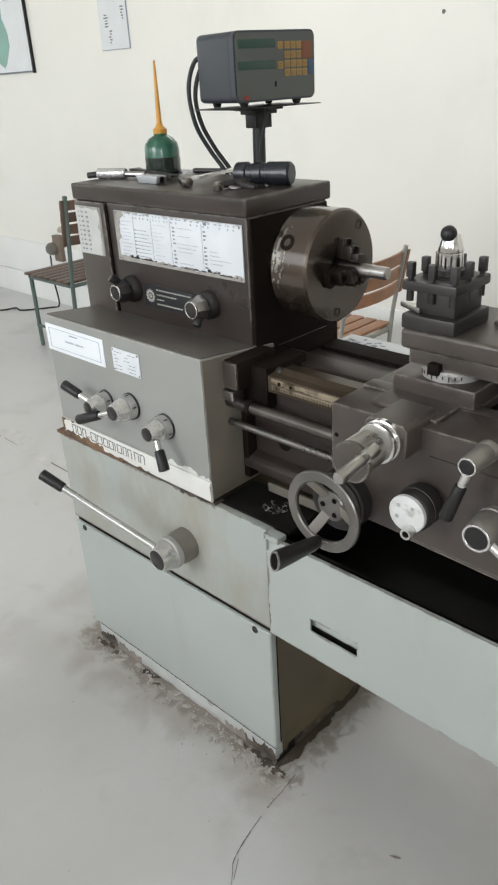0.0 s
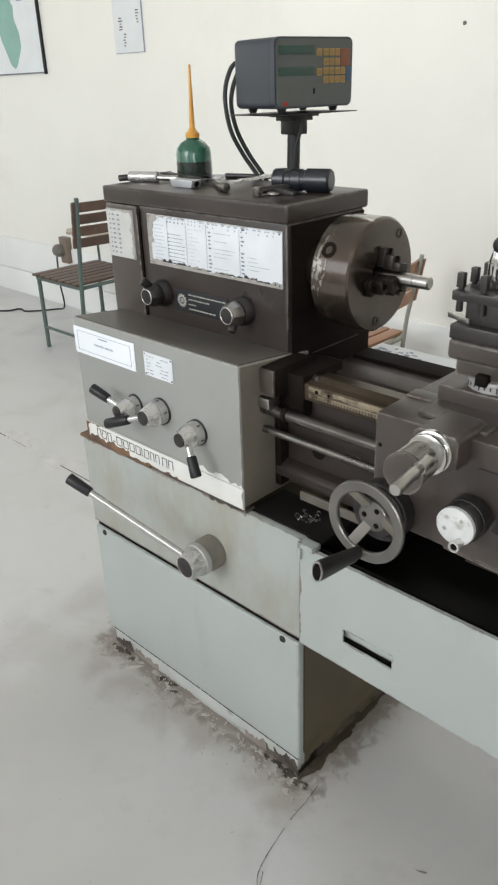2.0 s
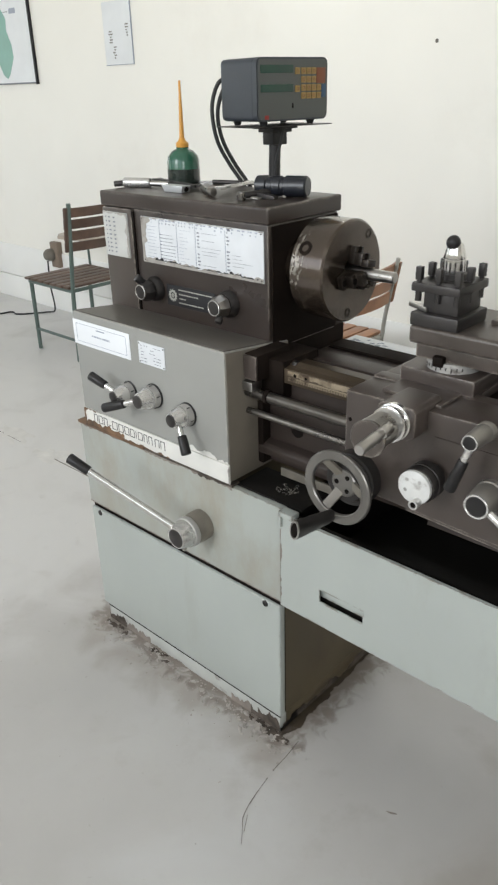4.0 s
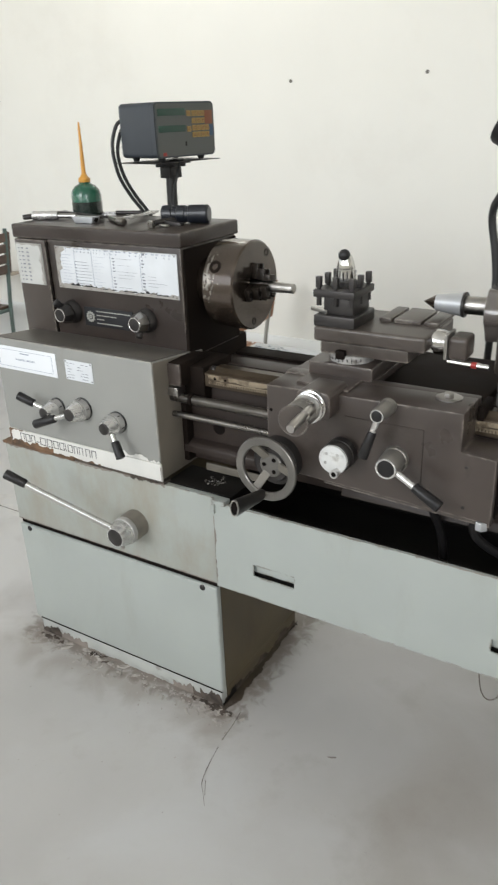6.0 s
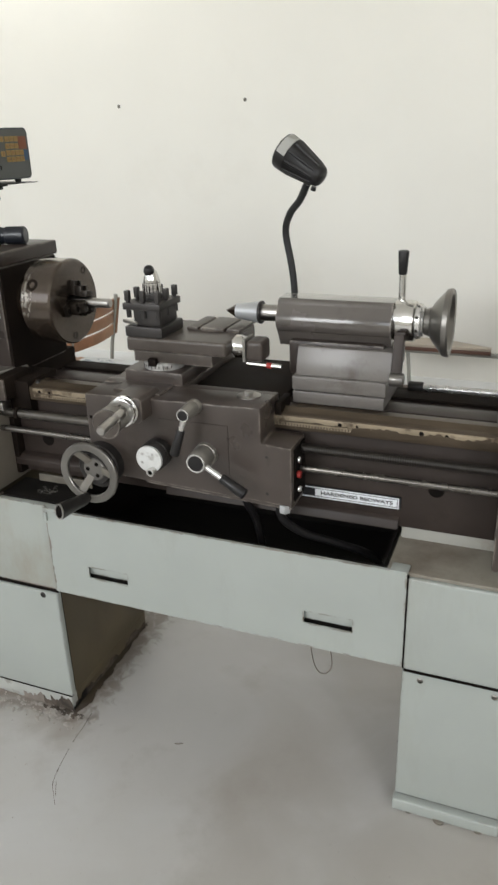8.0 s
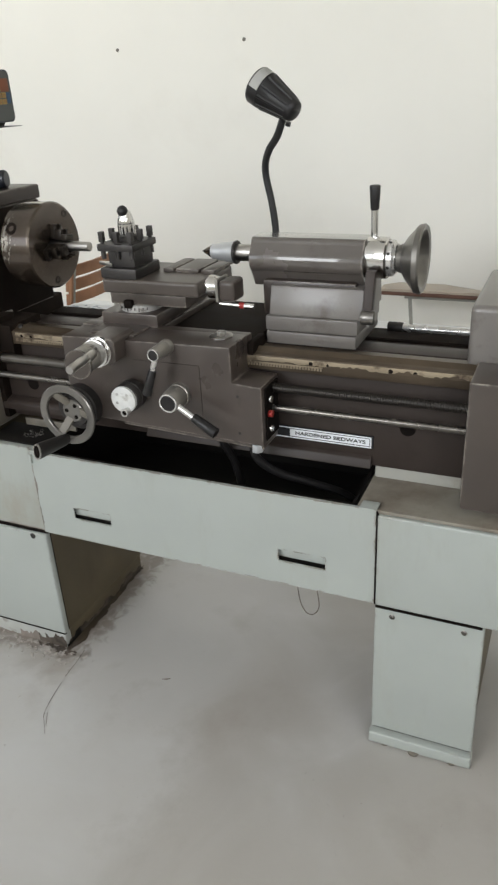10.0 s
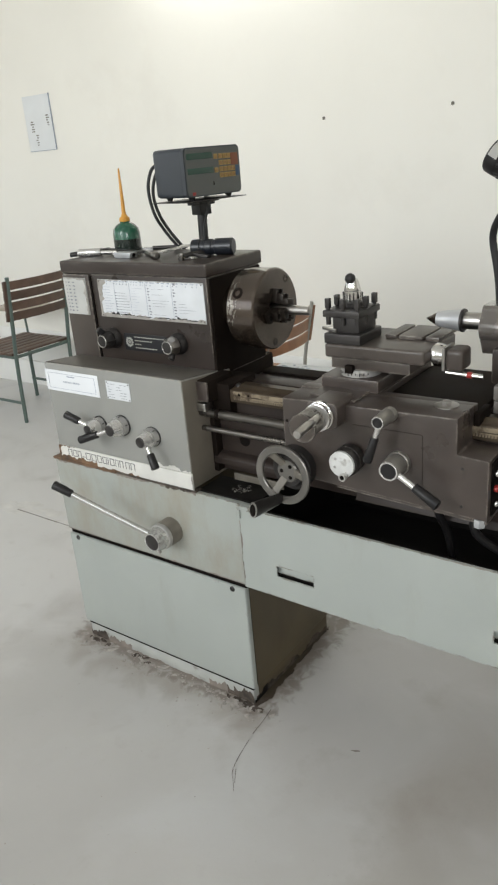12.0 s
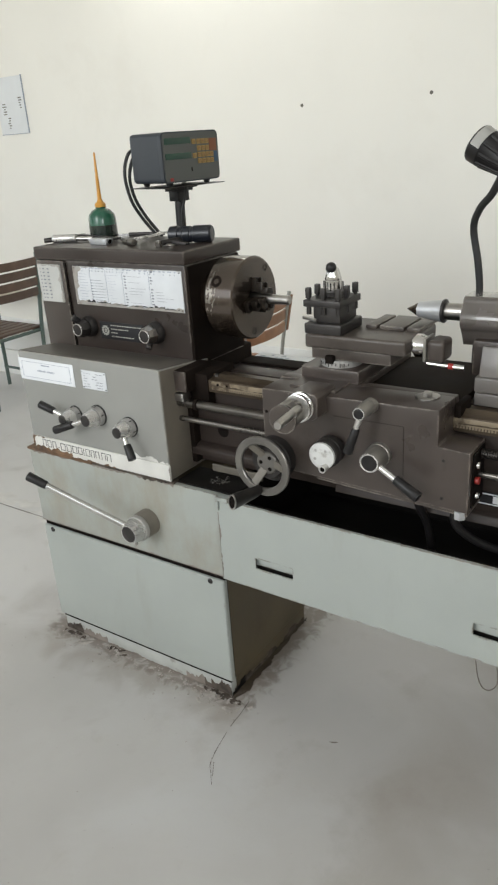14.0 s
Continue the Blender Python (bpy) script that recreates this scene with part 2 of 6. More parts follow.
M_GEARSIDE = shade("stained_shaded_gearbox_paint", (0.172, 0.150, 0.120), 0.45, var=0.18, scale=6, fine=200, bump=0.08, dirt=(0.05, 0.042, 0.03), amount=0.3, soft=0.3)
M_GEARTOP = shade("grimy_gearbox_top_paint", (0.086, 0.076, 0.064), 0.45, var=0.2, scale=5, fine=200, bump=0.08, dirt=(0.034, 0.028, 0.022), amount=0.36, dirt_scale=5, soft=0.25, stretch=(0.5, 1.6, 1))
M_AGED = shade("aged_grey_chart", (0.50, 0.50, 0.475), 0.42, var=0.08, scale=14, bump=0.03, dirt=(0.34, 0.31, 0.27), amount=0.25, dirt_scale=16, soft=0.25)
M_MARGIN = shade("rubbed_chart_margin", (0.34, 0.32, 0.29), 0.45, var=0.15, scale=30, bump=0.04, dirt=(0.16, 0.13, 0.11), amount=0.32, dirt_scale=34)
M_PALESTEEL = shade("dull_pale_steel", (0.50, 0.51, 0.52), 0.42, metal=0.55, var=0.08, scale=14, fine=240, bump=0.04)
M_PRINT = shade("faded_print", (0.19, 0.20, 0.23), 0.6, var=0.2, bump=0.0)
M_PANEL = shade("stained_sage_panel", (0.345, 0.366, 0.338), 0.36, var=0.05, scale=4, fine=220, bump=0.05, dirt=(0.275, 0.24, 0.175), amount=0.58, dirt_scale=3.2, soft=0.3, stretch=(1.4, 1, 0.7), coat=0.1, wear=(0.12, 0.09, 0.06), wear_cut=0.52)
M_SCREW = shade("oily_screw_steel", (0.03, 0.026, 0.022), 0.4, metal=0.6, var=0.2, scale=14, fine=260, bump=0.05)
M_REDWOOD = shade("red_brown_arm_wood", (0.13, 0.066, 0.046), 0.42, var=0.2, scale=12, fine=120, bump=0.1)
M_SPILL = shade("oily_floor_stain", (0.055, 0.041, 0.026), 0.55, var=0.3, scale=14, fine=120, bump=0.3, dirt=(0.045, 0.033, 0.02), amount=0.3, dirt_scale=16)
M_DIALFACE = shade("worn_white_dial", (0.62, 0.62, 0.60), 0.4, var=0.08, scale=40, bump=0.03, dirt=(0.30, 0.28, 0.25), amount=0.30, dirt_scale=45, soft=0.2)
M_JAW = shade("black_oily_jaw", (0.020, 0.0155, 0.012), 0.34, metal=0.4, var=0.3, scale=20, fine=240, bump=0.06, spec=0.3, wear=(0.08, 0.066, 0.055), wear_cut=0.56)
M_BRIGHT = shade("bright_knob_metal", (0.62, 0.61, 0.59), 0.26, metal=0.75, var=0.1, scale=20, fine=260, bump=0.03, dirt=(0.25, 0.22, 0.19), amount=0.12, dirt_scale=26)
M_HAIR = shade("hairline_crack", (0.17, 0.15, 0.135), 0.9, var=0.3, scale=40, bump=0.0, spec=0.2)
M_CARR = shade("brown_grey_carriage_enamel", (0.0585, 0.0462, 0.0395), 0.35, var=0.18, scale=7, fine=220, bump=0.08, dirt=(0.030, 0.023, 0.017), amount=0.30, dirt_scale=8, soft=0.2, spec=0.5, rough_var=0.22, wear=(0.20, 0.17, 0.145), wear_cut=0.46)
M_BASE = shade("dusty_tailstock_base", (0.15, 0.137, 0.125), 0.36, var=0.12, scale=7, fine=220, bump=0.05, dirt=(0.07, 0.058, 0.047), amount=0.24, dirt_scale=9, coat=0.3)
M_PAN = shade("dusty_pan_paint", (0.25, 0.23, 0.19), 0.55, var=0.12, scale=7, fine=160, bump=0.08, dirt=(0.12, 0.092, 0.066), amount=0.55, dirt_scale=5, soft=0.25)
M_RUB = shade("rubbed_chuck_metal", (0.26, 0.24, 0.21), 0.36, metal=0.7, var=0.3, scale=30, bump=0.04)
M_DARKOIL = shade("dark_oil_in_green_plastic", (0.012, 0.020, 0.015), 0.2, var=0.15, bump=0.02, coat=0.3)
M_GAP = shade("dark_gap", (0.010, 0.008, 0.007), 0.9, var=0.3, bump=0.0, spec=0.05)
M_TABLET = shade("laminate_tablet", (0.42, 0.36, 0.29), 0.4, var=0.1, bump=0.03)
M_SATIN = shade("dull_satin_boss_metal", (0.27, 0.255, 0.23), 0.38, metal=0.6, var=0.15, scale=20, fine=240, bump=0.04, dirt=(0.13, 0.115, 0.095), amount=0.2, dirt_scale=24)
M_GALV = shade("pale_grey_pad_paint", (0.38, 0.375, 0.335), 0.5, var=0.12, scale=7, fine=160, bump=0.08, dirt=(0.20, 0.155, 0.11), amount=0.4, dirt_scale=6, soft=0.25)



def soiled_floor(m):
    """Brown grime trodden in along the cabinet's foot, smudges at right, and a brighter left and dimmer right put into
    the colour.
    """
    n, l = m.node_tree.nodes, m.node_tree.links
    b = n["Principled BSDF"]
    tc = n.new("ShaderNodeTexCoord")
    sep = n.new("ShaderNodeSeparateXYZ")
    l.new(tc.outputs["Object"], sep.inputs["Vector"])

    def ramp(socket, a, c):
        r = n.new("ShaderNodeMapRange")
        r.interpolation_type = "SMOOTHSTEP"
        r.inputs["From Min"].default_value, r.inputs["From Max"].default_value = a, c
        l.new(socket, r.inputs["Value"])
        return r.outputs["Result"]

    def calc(op, p, q):
        k = n.new("ShaderNodeMath")
        k.operation = op
        for i, v in enumerate((p, q)):
            if isinstance(v, float):
                k.inputs[i].default_value = v
            else:
                l.new(v, k.inputs[i])
        return k.outputs["Value"]

    def cloud(scale, detail, distort):
        t = n.new("ShaderNodeTexNoise")
        t.inputs["Scale"].default_value, t.inputs["Detail"].default_value, t.inputs["Distortion"].default_value = scale, detail, distort
        l.new(tc.outputs["Object"], t.inputs["Vector"])
        return t.outputs["Fac"]

    def over(fac, colour):
        mx = n.new("ShaderNodeMix")
        mx.data_type = "RGBA"
        mx.inputs["B"].default_value = (*colour, 1)
        l.new(b.inputs["Base Color"].links[0].from_socket, mx.inputs["A"])
        l.new(fac, mx.inputs["Factor"])
        l.new(mx.outputs["Result"], b.inputs["Base Color"])
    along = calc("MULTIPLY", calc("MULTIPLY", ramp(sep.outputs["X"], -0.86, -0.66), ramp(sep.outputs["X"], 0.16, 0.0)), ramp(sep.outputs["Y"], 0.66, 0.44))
    # paler towards -x: the left floor's brighter light, put into the colour
    left_pale = calc("ADD", calc("MULTIPLY", ramp(sep.outputs["X"], -0.15, -1.25), 0.55), calc("MULTIPLY", cloud(2.2, 7, 1.2), 0.8))
    over(calc("MULTIPLY", ramp(left_pale, 0.62, 0.98), 0.85), (0.60, 0.595, 0.58))
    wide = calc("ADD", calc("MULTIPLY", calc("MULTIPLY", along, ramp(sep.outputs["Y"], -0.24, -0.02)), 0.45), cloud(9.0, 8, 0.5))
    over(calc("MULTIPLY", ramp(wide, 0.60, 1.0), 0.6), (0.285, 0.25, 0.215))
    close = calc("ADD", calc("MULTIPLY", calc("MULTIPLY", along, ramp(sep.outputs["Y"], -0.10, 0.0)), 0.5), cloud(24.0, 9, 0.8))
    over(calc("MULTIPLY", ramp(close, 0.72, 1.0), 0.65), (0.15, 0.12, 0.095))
    # brown smudges, ramped towards +x so the colour also dims the right floor
    right_dim = calc("ADD", calc("MULTIPLY", ramp(sep.outputs["X"], 0.15, 0.75), 0.30), calc("MULTIPLY", cloud(2.7, 7, 0.9), 0.75))
    over(calc("MULTIPLY", ramp(right_dim, 0.42, 0.80), 0.6), (0.335, 0.308, 0.27))
    scuff = cloud(46.0, 4, 2.5)
    over(calc("MULTIPLY", ramp(scuff, 0.70, 0.78), 0.35), (0.24, 0.22, 0.20))


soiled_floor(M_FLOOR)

# ---- shape helpers ----


def origin_of(ob):
    p = Vector((0, 0, 0))
    while ob is not None:
        p += ob.location
        ob = ob.parent
    return p


def mesh_of(name, bm, material, smooth=38):
    me = bpy.data.meshes.new(name)
    bmesh.ops.recalc_face_normals(bm, faces=bm.faces)
    bm.to_mesh(me)
    bm.free()
    me.materials.append(material)
    if smooth:
        me.polygons.foreach_set("use_smooth", [True] * len(me.polygons))
        me.set_sharp_from_angle(angle=radians(smooth))
    return me


def part(name, bm, material, parent, label="", smooth=38):
    """One mesh object, given in world metres, under a thing or a part."""
    o = origin_of(parent)
    bmesh.ops.translate(bm, vec=-o, verts=bm.verts)
    ob = new(name, mesh_of(name, bm, material, smooth))
    ob.parent = parent
    return tagged(ob, label)


def thing(name, at, label, category, group=""):
    ob = new(name)
    ob.location = at
    ob.empty_display_size = 0.05
    return tagged(ob, label, category, group)


def solid(name, bm, material, label, category, kind="", group="", smooth=38):
    return tagged(new(name, mesh_of(name, bm, material, smooth)), label, category, group, kind)


def B():
    return bmesh.new()


def box(bm, x0, x1, y0, y1, z0, z1, bev=0.0, seg=2):
    r = bmesh.ops.create_cube(bm, size=1)
    vs = r["verts"]
    for v in vs:
        v.co = Vector(((x0 + x1) / 2 + v.co.x * (x1 - x0), (y0 + y1) / 2 + v.co.y * (y1 - y0), (z0 + z1) / 2 + v.co.z * (z1 - z0)))
    if bev:
        es = {e for v in vs for e in v.link_edges}
        bmesh.ops.bevel(bm, geom=list(es), offset=bev, segments=seg, affect="EDGES", profile=0.6)
    return bm


def basis(d):
    d = Vector(d).normalized()
    a = d.orthogonal().normalized()
    return d, a, d.cross(a)


def turned(bm, at, d, profile, seg=28, cap=True):
    """A turned body round the line from at along d; profile: (distance, radius) pairs."""
    d, a, b = basis(d)
    rings = []
    for s, r in profile:
        c = Vector(at) + d * s
        rings.append([bm.verts.new(c + (a * math.cos(2 * math.pi * k / seg) + b * math.sin(2 * math.pi * k / seg)) * max(r, 1e-4)) for k in range(seg)])
    for p, q in zip(rings, rings[1:]):
        for k in range(seg):
            bm.faces.new((p[k], p[(k + 1) % seg], q[(k + 1) % seg], q[k]))
    if cap:
        bm.faces.new(list(reversed(rings[0])))
        bm.faces.new(rings[-1])
    return bm


def rod(bm, p, q, r, r2=None, seg=20, bev=0.0):
    p, q = Vector(p), Vector(q)
    n = (q - p).length
    r2 = r if r2 is None else r2
    prof = [(0, r), (n, r2)] if not bev else [(0, r - bev), (bev * 0.3, r - bev * 0.3), (bev, r), (n - bev, r2), (n - bev * 0.3, r2 - bev * 0.3), (n, r2 - bev)]
    return turned(bm, p, q - p, prof, seg)


def ball(bm, c, r, seg=16):
    ret = bmesh.ops.create_uvsphere(bm, u_segments=seg, v_segments=seg // 2, radius=r)
    bmesh.ops.translate(bm, vec=Vector(c), verts=ret["verts"])
    return bm


def ring(bm, c, d, r_out, r_in, thick, seg=36):
    """A flat-faced wheel rim with softened edges."""
    d, a, b = basis(d)
    h, e = thick / 2, min(thick, r_out - r_in) * 0.22
    sec = [(r_in, -h + e), (r_in + e, -h), (r_out - e, -h), (r_out, -h + e), (r_out, h - e), (r_out - e, h), (r_in + e, h), (r_in, h - e)]
    rings = []
    for k in range(seg):
        w = a * math.cos(2 * math.pi * k / seg) + b * math.sin(2 * math.pi * k / seg)
        rings.append([bm.verts.new(Vector(c) + w * r + d * s) for r, s in sec])
    for k in range(seg):
        p, q = rings[k], rings[(k + 1) % seg]
        for j in range(8):
            bm.faces.new((p[j], p[(j + 1) % 8], q[(j + 1) % 8], q[j]))
    return bm


def prism(bm, pts, axis, a0, a1, bev=0.0):
    """A polygon in the plane across the axis ('x': y,z; 'y': x,z; 'z': x,y), drawn out from a0 to a1."""
    def at(u, v, w):
        return {"x": (w, u, v), "y": (u, w, v), "z": (u, v, w)}[axis]
    lo = [bm.verts.new(at(u, v, a0)) for u, v in pts]
    hi = [bm.verts.new(at(u, v, a1)) for u, v in pts]
    n = len(pts)
    fs = [bm.faces.new(lo), bm.faces.new(list(reversed(hi)))]
    for k in range(n):
        fs.append(bm.faces.new((lo[k], hi[k], hi[(k + 1) % n], lo[(k + 1) % n])))
    if bev:
        es = {e for f in fs for e in f.edges}
        bmesh.ops.recalc_face_normals(bm, faces=fs)
        bmesh.ops.bevel(bm, geom=list(es), offset=bev, segments=2, affect="EDGES", profile=0.6)
    return bm


def smooth_line(pts, steps=8):
    pts = [Vector(p) for p in pts]
    out = []
    for i in range(len(pts) - 1):
        p0, p1, p2, p3 = pts[max(i - 1, 0)], pts[i], pts[i + 1], pts[min(i + 2, len(pts) - 1)]
        for k in range(steps):
            t = k / steps
            out.append(0.5 * (2 * p1 + (p2 - p0) * t + (2 * p0 - 5 * p1 + 4 * p2 - p3) * t * t + (3 * p1 - p0 - 3 * p2 + p3) * t ** 3))
    return out + [pts[-1]]


def tube(bm, pts, r, seg=12, steps=8):
    line = smooth_line(pts, steps)
    rings = []
    a = (line[1] - line[0]).orthogonal().normalized()
    for i, p in enumerate(line):
        d = (line[min(i + 1, len(line) - 1)] - line[max(i - 1, 0)]).normalized()
        a = (a - d * a.dot(d)).normalized()
        b = d.cross(a)
        rr = r[0] + (r[1] - r[0]) * i / (len(line) - 1) if isinstance(r, tuple) else r
        rings.append([bm.verts.new(p + (a * math.cos(2 * math.pi * k / seg) + b * math.sin(2 * math.pi * k / seg)) * rr) for k in range(seg)])
    for p, q in zip(rings, rings[1:]):
        for k in range(seg):
            bm.faces.new((p[k], p[(k + 1) % seg], q[(k + 1) % seg], q[k]))
    bm.faces.new(list(reversed(rings[0])))
    bm.faces.new(rings[-1])
    return bm


def lettering(name, words, height, m, material, parent):
    """Words in the built-in font, raised a little, at the pose m (x along the line, y up the letters)."""
    data = bpy.data.curves.new(name, "FONT")
    data.body, data.size, data.extrude = words, height, 0.0003
    data.offset = 0.0003
    data.align_x, data.align_y = "CENTER", "CENTER"
    tmp = new(name + "_outline", data)
    bpy.context.view_layer.update()
    me = bpy.data.meshes.new_from_object(tmp.evaluated_get(bpy.context.evaluated_depsgraph_get()))
    bpy.data.objects.remove(tmp)
    me.materials.clear()
    me.materials.append(material)
    me.transform(Matrix.Translation(-origin_of(parent)) @ m)
    ob = new(name, me)
    ob.parent = parent
    return ob


def ragged(name, parent, material, a, b, up, least, most, freq, seed, label="", lift=0.0005):
    """A thin flat strip along a to b whose far edge is torn: chipped paint, dirt, rust."""
    a, b, up = Vector(a), Vector(b), Vector(up).normalized()
    n = max(8, int((b - a).length / 0.003))
    bm = bmesh.new()
    pairs = []
    for k in range(n + 1):
        p = a.lerp(b, k / n)
        w = noise.noise(Vector((k * 0.003 * freq, seed, 0.3))) + 0.5 * noise.noise(Vector((k * 0.003 * freq * 4, seed, 7.7)))
        w = least + (most - least) * min(1.0, max(0.0, 0.35 + 0.9 * w))
        pairs.append((bm.verts.new(p), bm.verts.new(p + up * max(w, 0.0001))))
    for p, q in zip(pairs, pairs[1:]):
        bm.faces.new((p[0], q[0], q[1], p[1]))
    bmesh.ops.recalc_face_normals(bm, faces=bm.faces)
    bmesh.ops.solidify(bm, geom=bm.faces[:], thickness=lift)
    return part(name, bm, material, parent, label, smooth=0)


def rounded(w, h, r, inset=0.0):
    """The outline of a rounded rectangle from (0, 0) to (w, h)."""
    pts = []
    for cx, cy, a0 in ((w - r, h - r, 0), (r, h - r, 90), (r, r, 180), (w - r, r, 270)):
        for k in range(6):
            a = radians(a0 + 18 * k)
            pts.append((cx + (r - inset) * math.cos(a), cy + (r - inset) * math.sin(a)))
    return pts


def knurl(bm, at, d, r, depth, length, n):
    """A ribbed grip ring."""
    d, a, b = basis(d)
    ends = []
    for s in (0, length):
        ends.append([bm.verts.new(Vector(at) + d * s + (a * math.cos(math.pi * k / n) + b * math.sin(math.pi * k / n)) * (r if k % 2 else r - depth)) for k in range(2 * n)])
    lo, hi = ends
    for k in range(2 * n):
        j = (k + 1) % (2 * n)
        bm.faces.new((lo[k], lo[j], hi[j], hi[k]))
    bm.faces.new(list(reversed(lo)))
    bm.faces.new(hi)
    return bm


# ---- room ----
X0, X1, Y0, Y1, H = -6.5, 9.0, -4.5, 2.02, 3.9


def wall_with_windows(name, axis, at, thick, lo, hi, openings, label):
    """A wall along x or y, from lo to hi, with openings (from, to, sill, head) cut right through it."""
    bm = B()
    cuts = sorted(openings)
    edge = lo

    def slab(a, b, z0, z1):
        if axis == "x":
            box(bm, a, b, min(at, at + thick), max(at, at + thick), z0, z1)
        else:
            box(bm, min(at, at + thick), max(at, at + thick), a, b, z0, z1)
    for a, b, s, h in cuts:
        slab(edge, a, 0, H)
        slab(a, b, 0, s)
        slab(a, b, h, H)
        edge = b
    slab(edge, hi, 0, H)
    return solid(name, bm, M_WALL, label, "wall", "structure", smooth=0)


solid("floor", box(B(), X0 - 0.2, X1 + 0.2, Y0 - 0.2, Y1 + 0.2, -0.12, 0), M_FLOOR, "worn light grey concrete workshop floor with scuffs", "floor", "structure", smooth=0)
solid("ceiling", box(B(), X0 - 0.2, X1 + 0.2, Y0 - 0.2, Y1 + 0.2, H, H + 0.12), M_CEIL, "plain white painted workshop ceiling", "ceiling", "structure", smooth=0)
solid("wall_north", box(B(), X0, X1, Y1, Y1 + 0.2, 0, H), M_WALL, "cream painted plaster wall behind the lathe", "wall", "structure", smooth=0)
solid("wall_east", box(B(), X1, X1 + 0.2, Y0, Y1, 0, H), M_WALL, "plain cream painted end wall", "wall", "structure", smooth=0)
wall_with_windows("wall_south", "x", Y0, -0.2, X0, X1, [(x - 1.1, x + 1.1, 1.65, 3.75) for x in (-3.9, -1.0, 1.9, 4.8)], "cream wall with four assumed window openings")
wall_with_windows("wall_west", "y", X0, -0.2, Y0, Y1, [(y - 0.75, y + 0.75, 1.2, 2.7) for y in (-2.6, 0.2)], "cream end wall with two assumed window openings")
dado = B()
box(dado, X0 + 0.001, X1 - 0.001, Y1 - 0.012, Y1 - 0.001, 0.185, 0.425, 0.003)
solid("dado", dado, M_DADO, "white painted band along the foot of the wall", "dado", "structure")
skirt = B()
box(skirt, X0 + 0.001, X1 - 0.001, Y1 - 0.022, Y1 - 0.001, 0.0, 0.181, 0.004)
solid("baseboard", skirt, M_DADO, "white painted skirting along the wall", "baseboard", "structure")
# assumed fixture for that lamp, added out of view
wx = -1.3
fit = thing("assumed_tube_lamp", (wx, 2.0, 2.64), "assumed white tube lamp high on the wall, out of view", "lamp")
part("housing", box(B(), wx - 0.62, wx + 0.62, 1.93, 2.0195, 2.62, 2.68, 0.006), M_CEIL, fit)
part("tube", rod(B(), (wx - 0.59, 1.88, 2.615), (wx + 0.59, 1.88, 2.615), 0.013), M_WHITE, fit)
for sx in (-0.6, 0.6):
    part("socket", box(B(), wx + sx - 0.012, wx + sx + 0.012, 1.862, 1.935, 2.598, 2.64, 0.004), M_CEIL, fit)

# ---- lathe ----
AY, AZ = 0.25, 1.116
lathe = thing("lathe", (0, 0, 0), "grey engine lathe with pale sage cabinets, worn and oily", "lathe")

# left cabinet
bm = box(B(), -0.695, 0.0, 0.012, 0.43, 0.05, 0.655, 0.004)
left = part("left_cabinet", bm, M_SIDE, lathe, "drab oil-stained cabinet under the headstock, side shade in its colour")
part("plinth", box(B(), -0.69, -0.002, 0.004, 0.03, 0.0, 0.05, 0.003), M_PLINTH, left, "chipped pale plinth with dirt on it")
for a, b, w, seed in ((-0.69, -0.61, 0.044, 2.2), (-0.61, -0.50, 0.034, 3.2), (-0.50, -0.34, 0.014, 4.1), (-0.34, -0.17, 0.010, 6.3), (-0.17, -0.10, 0.040, 8.2), (-0.10, -0.003, 0.060, 9.2)):
    ragged("caked_dirt", left, M_SOOT if w > 0.042 else M_GRIME, (a, 0.0034, 0.0), (b, 0.0034, 0.0), (0, 0, 1), w * 0.25, min(w, 0.047), 30, seed, "caked brown dirt")
ragged("caked_dirt", left, M_SOOT, (0.0003, 0.015, 0.0), (0.0003, 0.42, 0.0), (0, 0, 1), 0.004, 0.03, 14, 7.7)
# extra ragged dark strips where the cabinet's corner meets the floor
ragged("caked_dirt", left, M_SOOT, (-0.075, 0.0030, 0.0), (-0.001, 0.0030, 0.0), (0, 0, 1), 0.016, 0.048, 40, 17.2, "ragged dark strip at the corner")
ragged("caked_dirt", left, M_OIL, (0.0007, 0.004, 0.0), (0.0007, 0.07, 0.0), (0, 0, 1), 0.006, 0.034, 40, 19.4)
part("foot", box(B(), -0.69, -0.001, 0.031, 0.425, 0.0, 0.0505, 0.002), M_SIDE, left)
part("seam", box(B(), -0.698, 0.006, 0.004, 0.0118, 0.394, 0.420), M_GAP, left)
part("seam", box(B(), -0.690, 0.0, 0.002, 0.0118, 0.049, 0.060), M_GAP, left)
part("door", box(B(), -0.702, 0.008, -0.004, 0.016, 0.058, 0.3985, 0.006, 3), M_SAGE, left, "pale sage steel access panel")
part("front_panel", box(B(), -0.702, 0.018, -0.004, 0.014, 0.4155, 0.662, 0.004), M_PANEL, left, "stained sage panel under the gearbox")
part("lip", box(B(), -0.705, -0.43, -0.010, 0.02, 0.6625, 0.6705, 0.002), M_RUST, left, "rusty lip along the panel's top edge")
ragged("dirt_run", left, M_GRIME, (-0.70, -0.0045, 0.662), (-0.13, -0.0045, 0.662), (0, 0, -1), 0.0, 0.011, 22, 3.3, "brown dirt run under the lip")
ragged("dirt_run", left, M_GRIME, (0.0175, -0.0045, 0.42), (0.0175, -0.0045, 0.655), (-1, 0, 0), 0.0, 0.006, 24, 8.1)
ragged("dirt_run", left, M_GRIME, (-0.70, -0.0045, 0.4165), (0.015, -0.0045, 0.4165), (0, 0, 1), 0.0, 0.005, 26, 5.5)
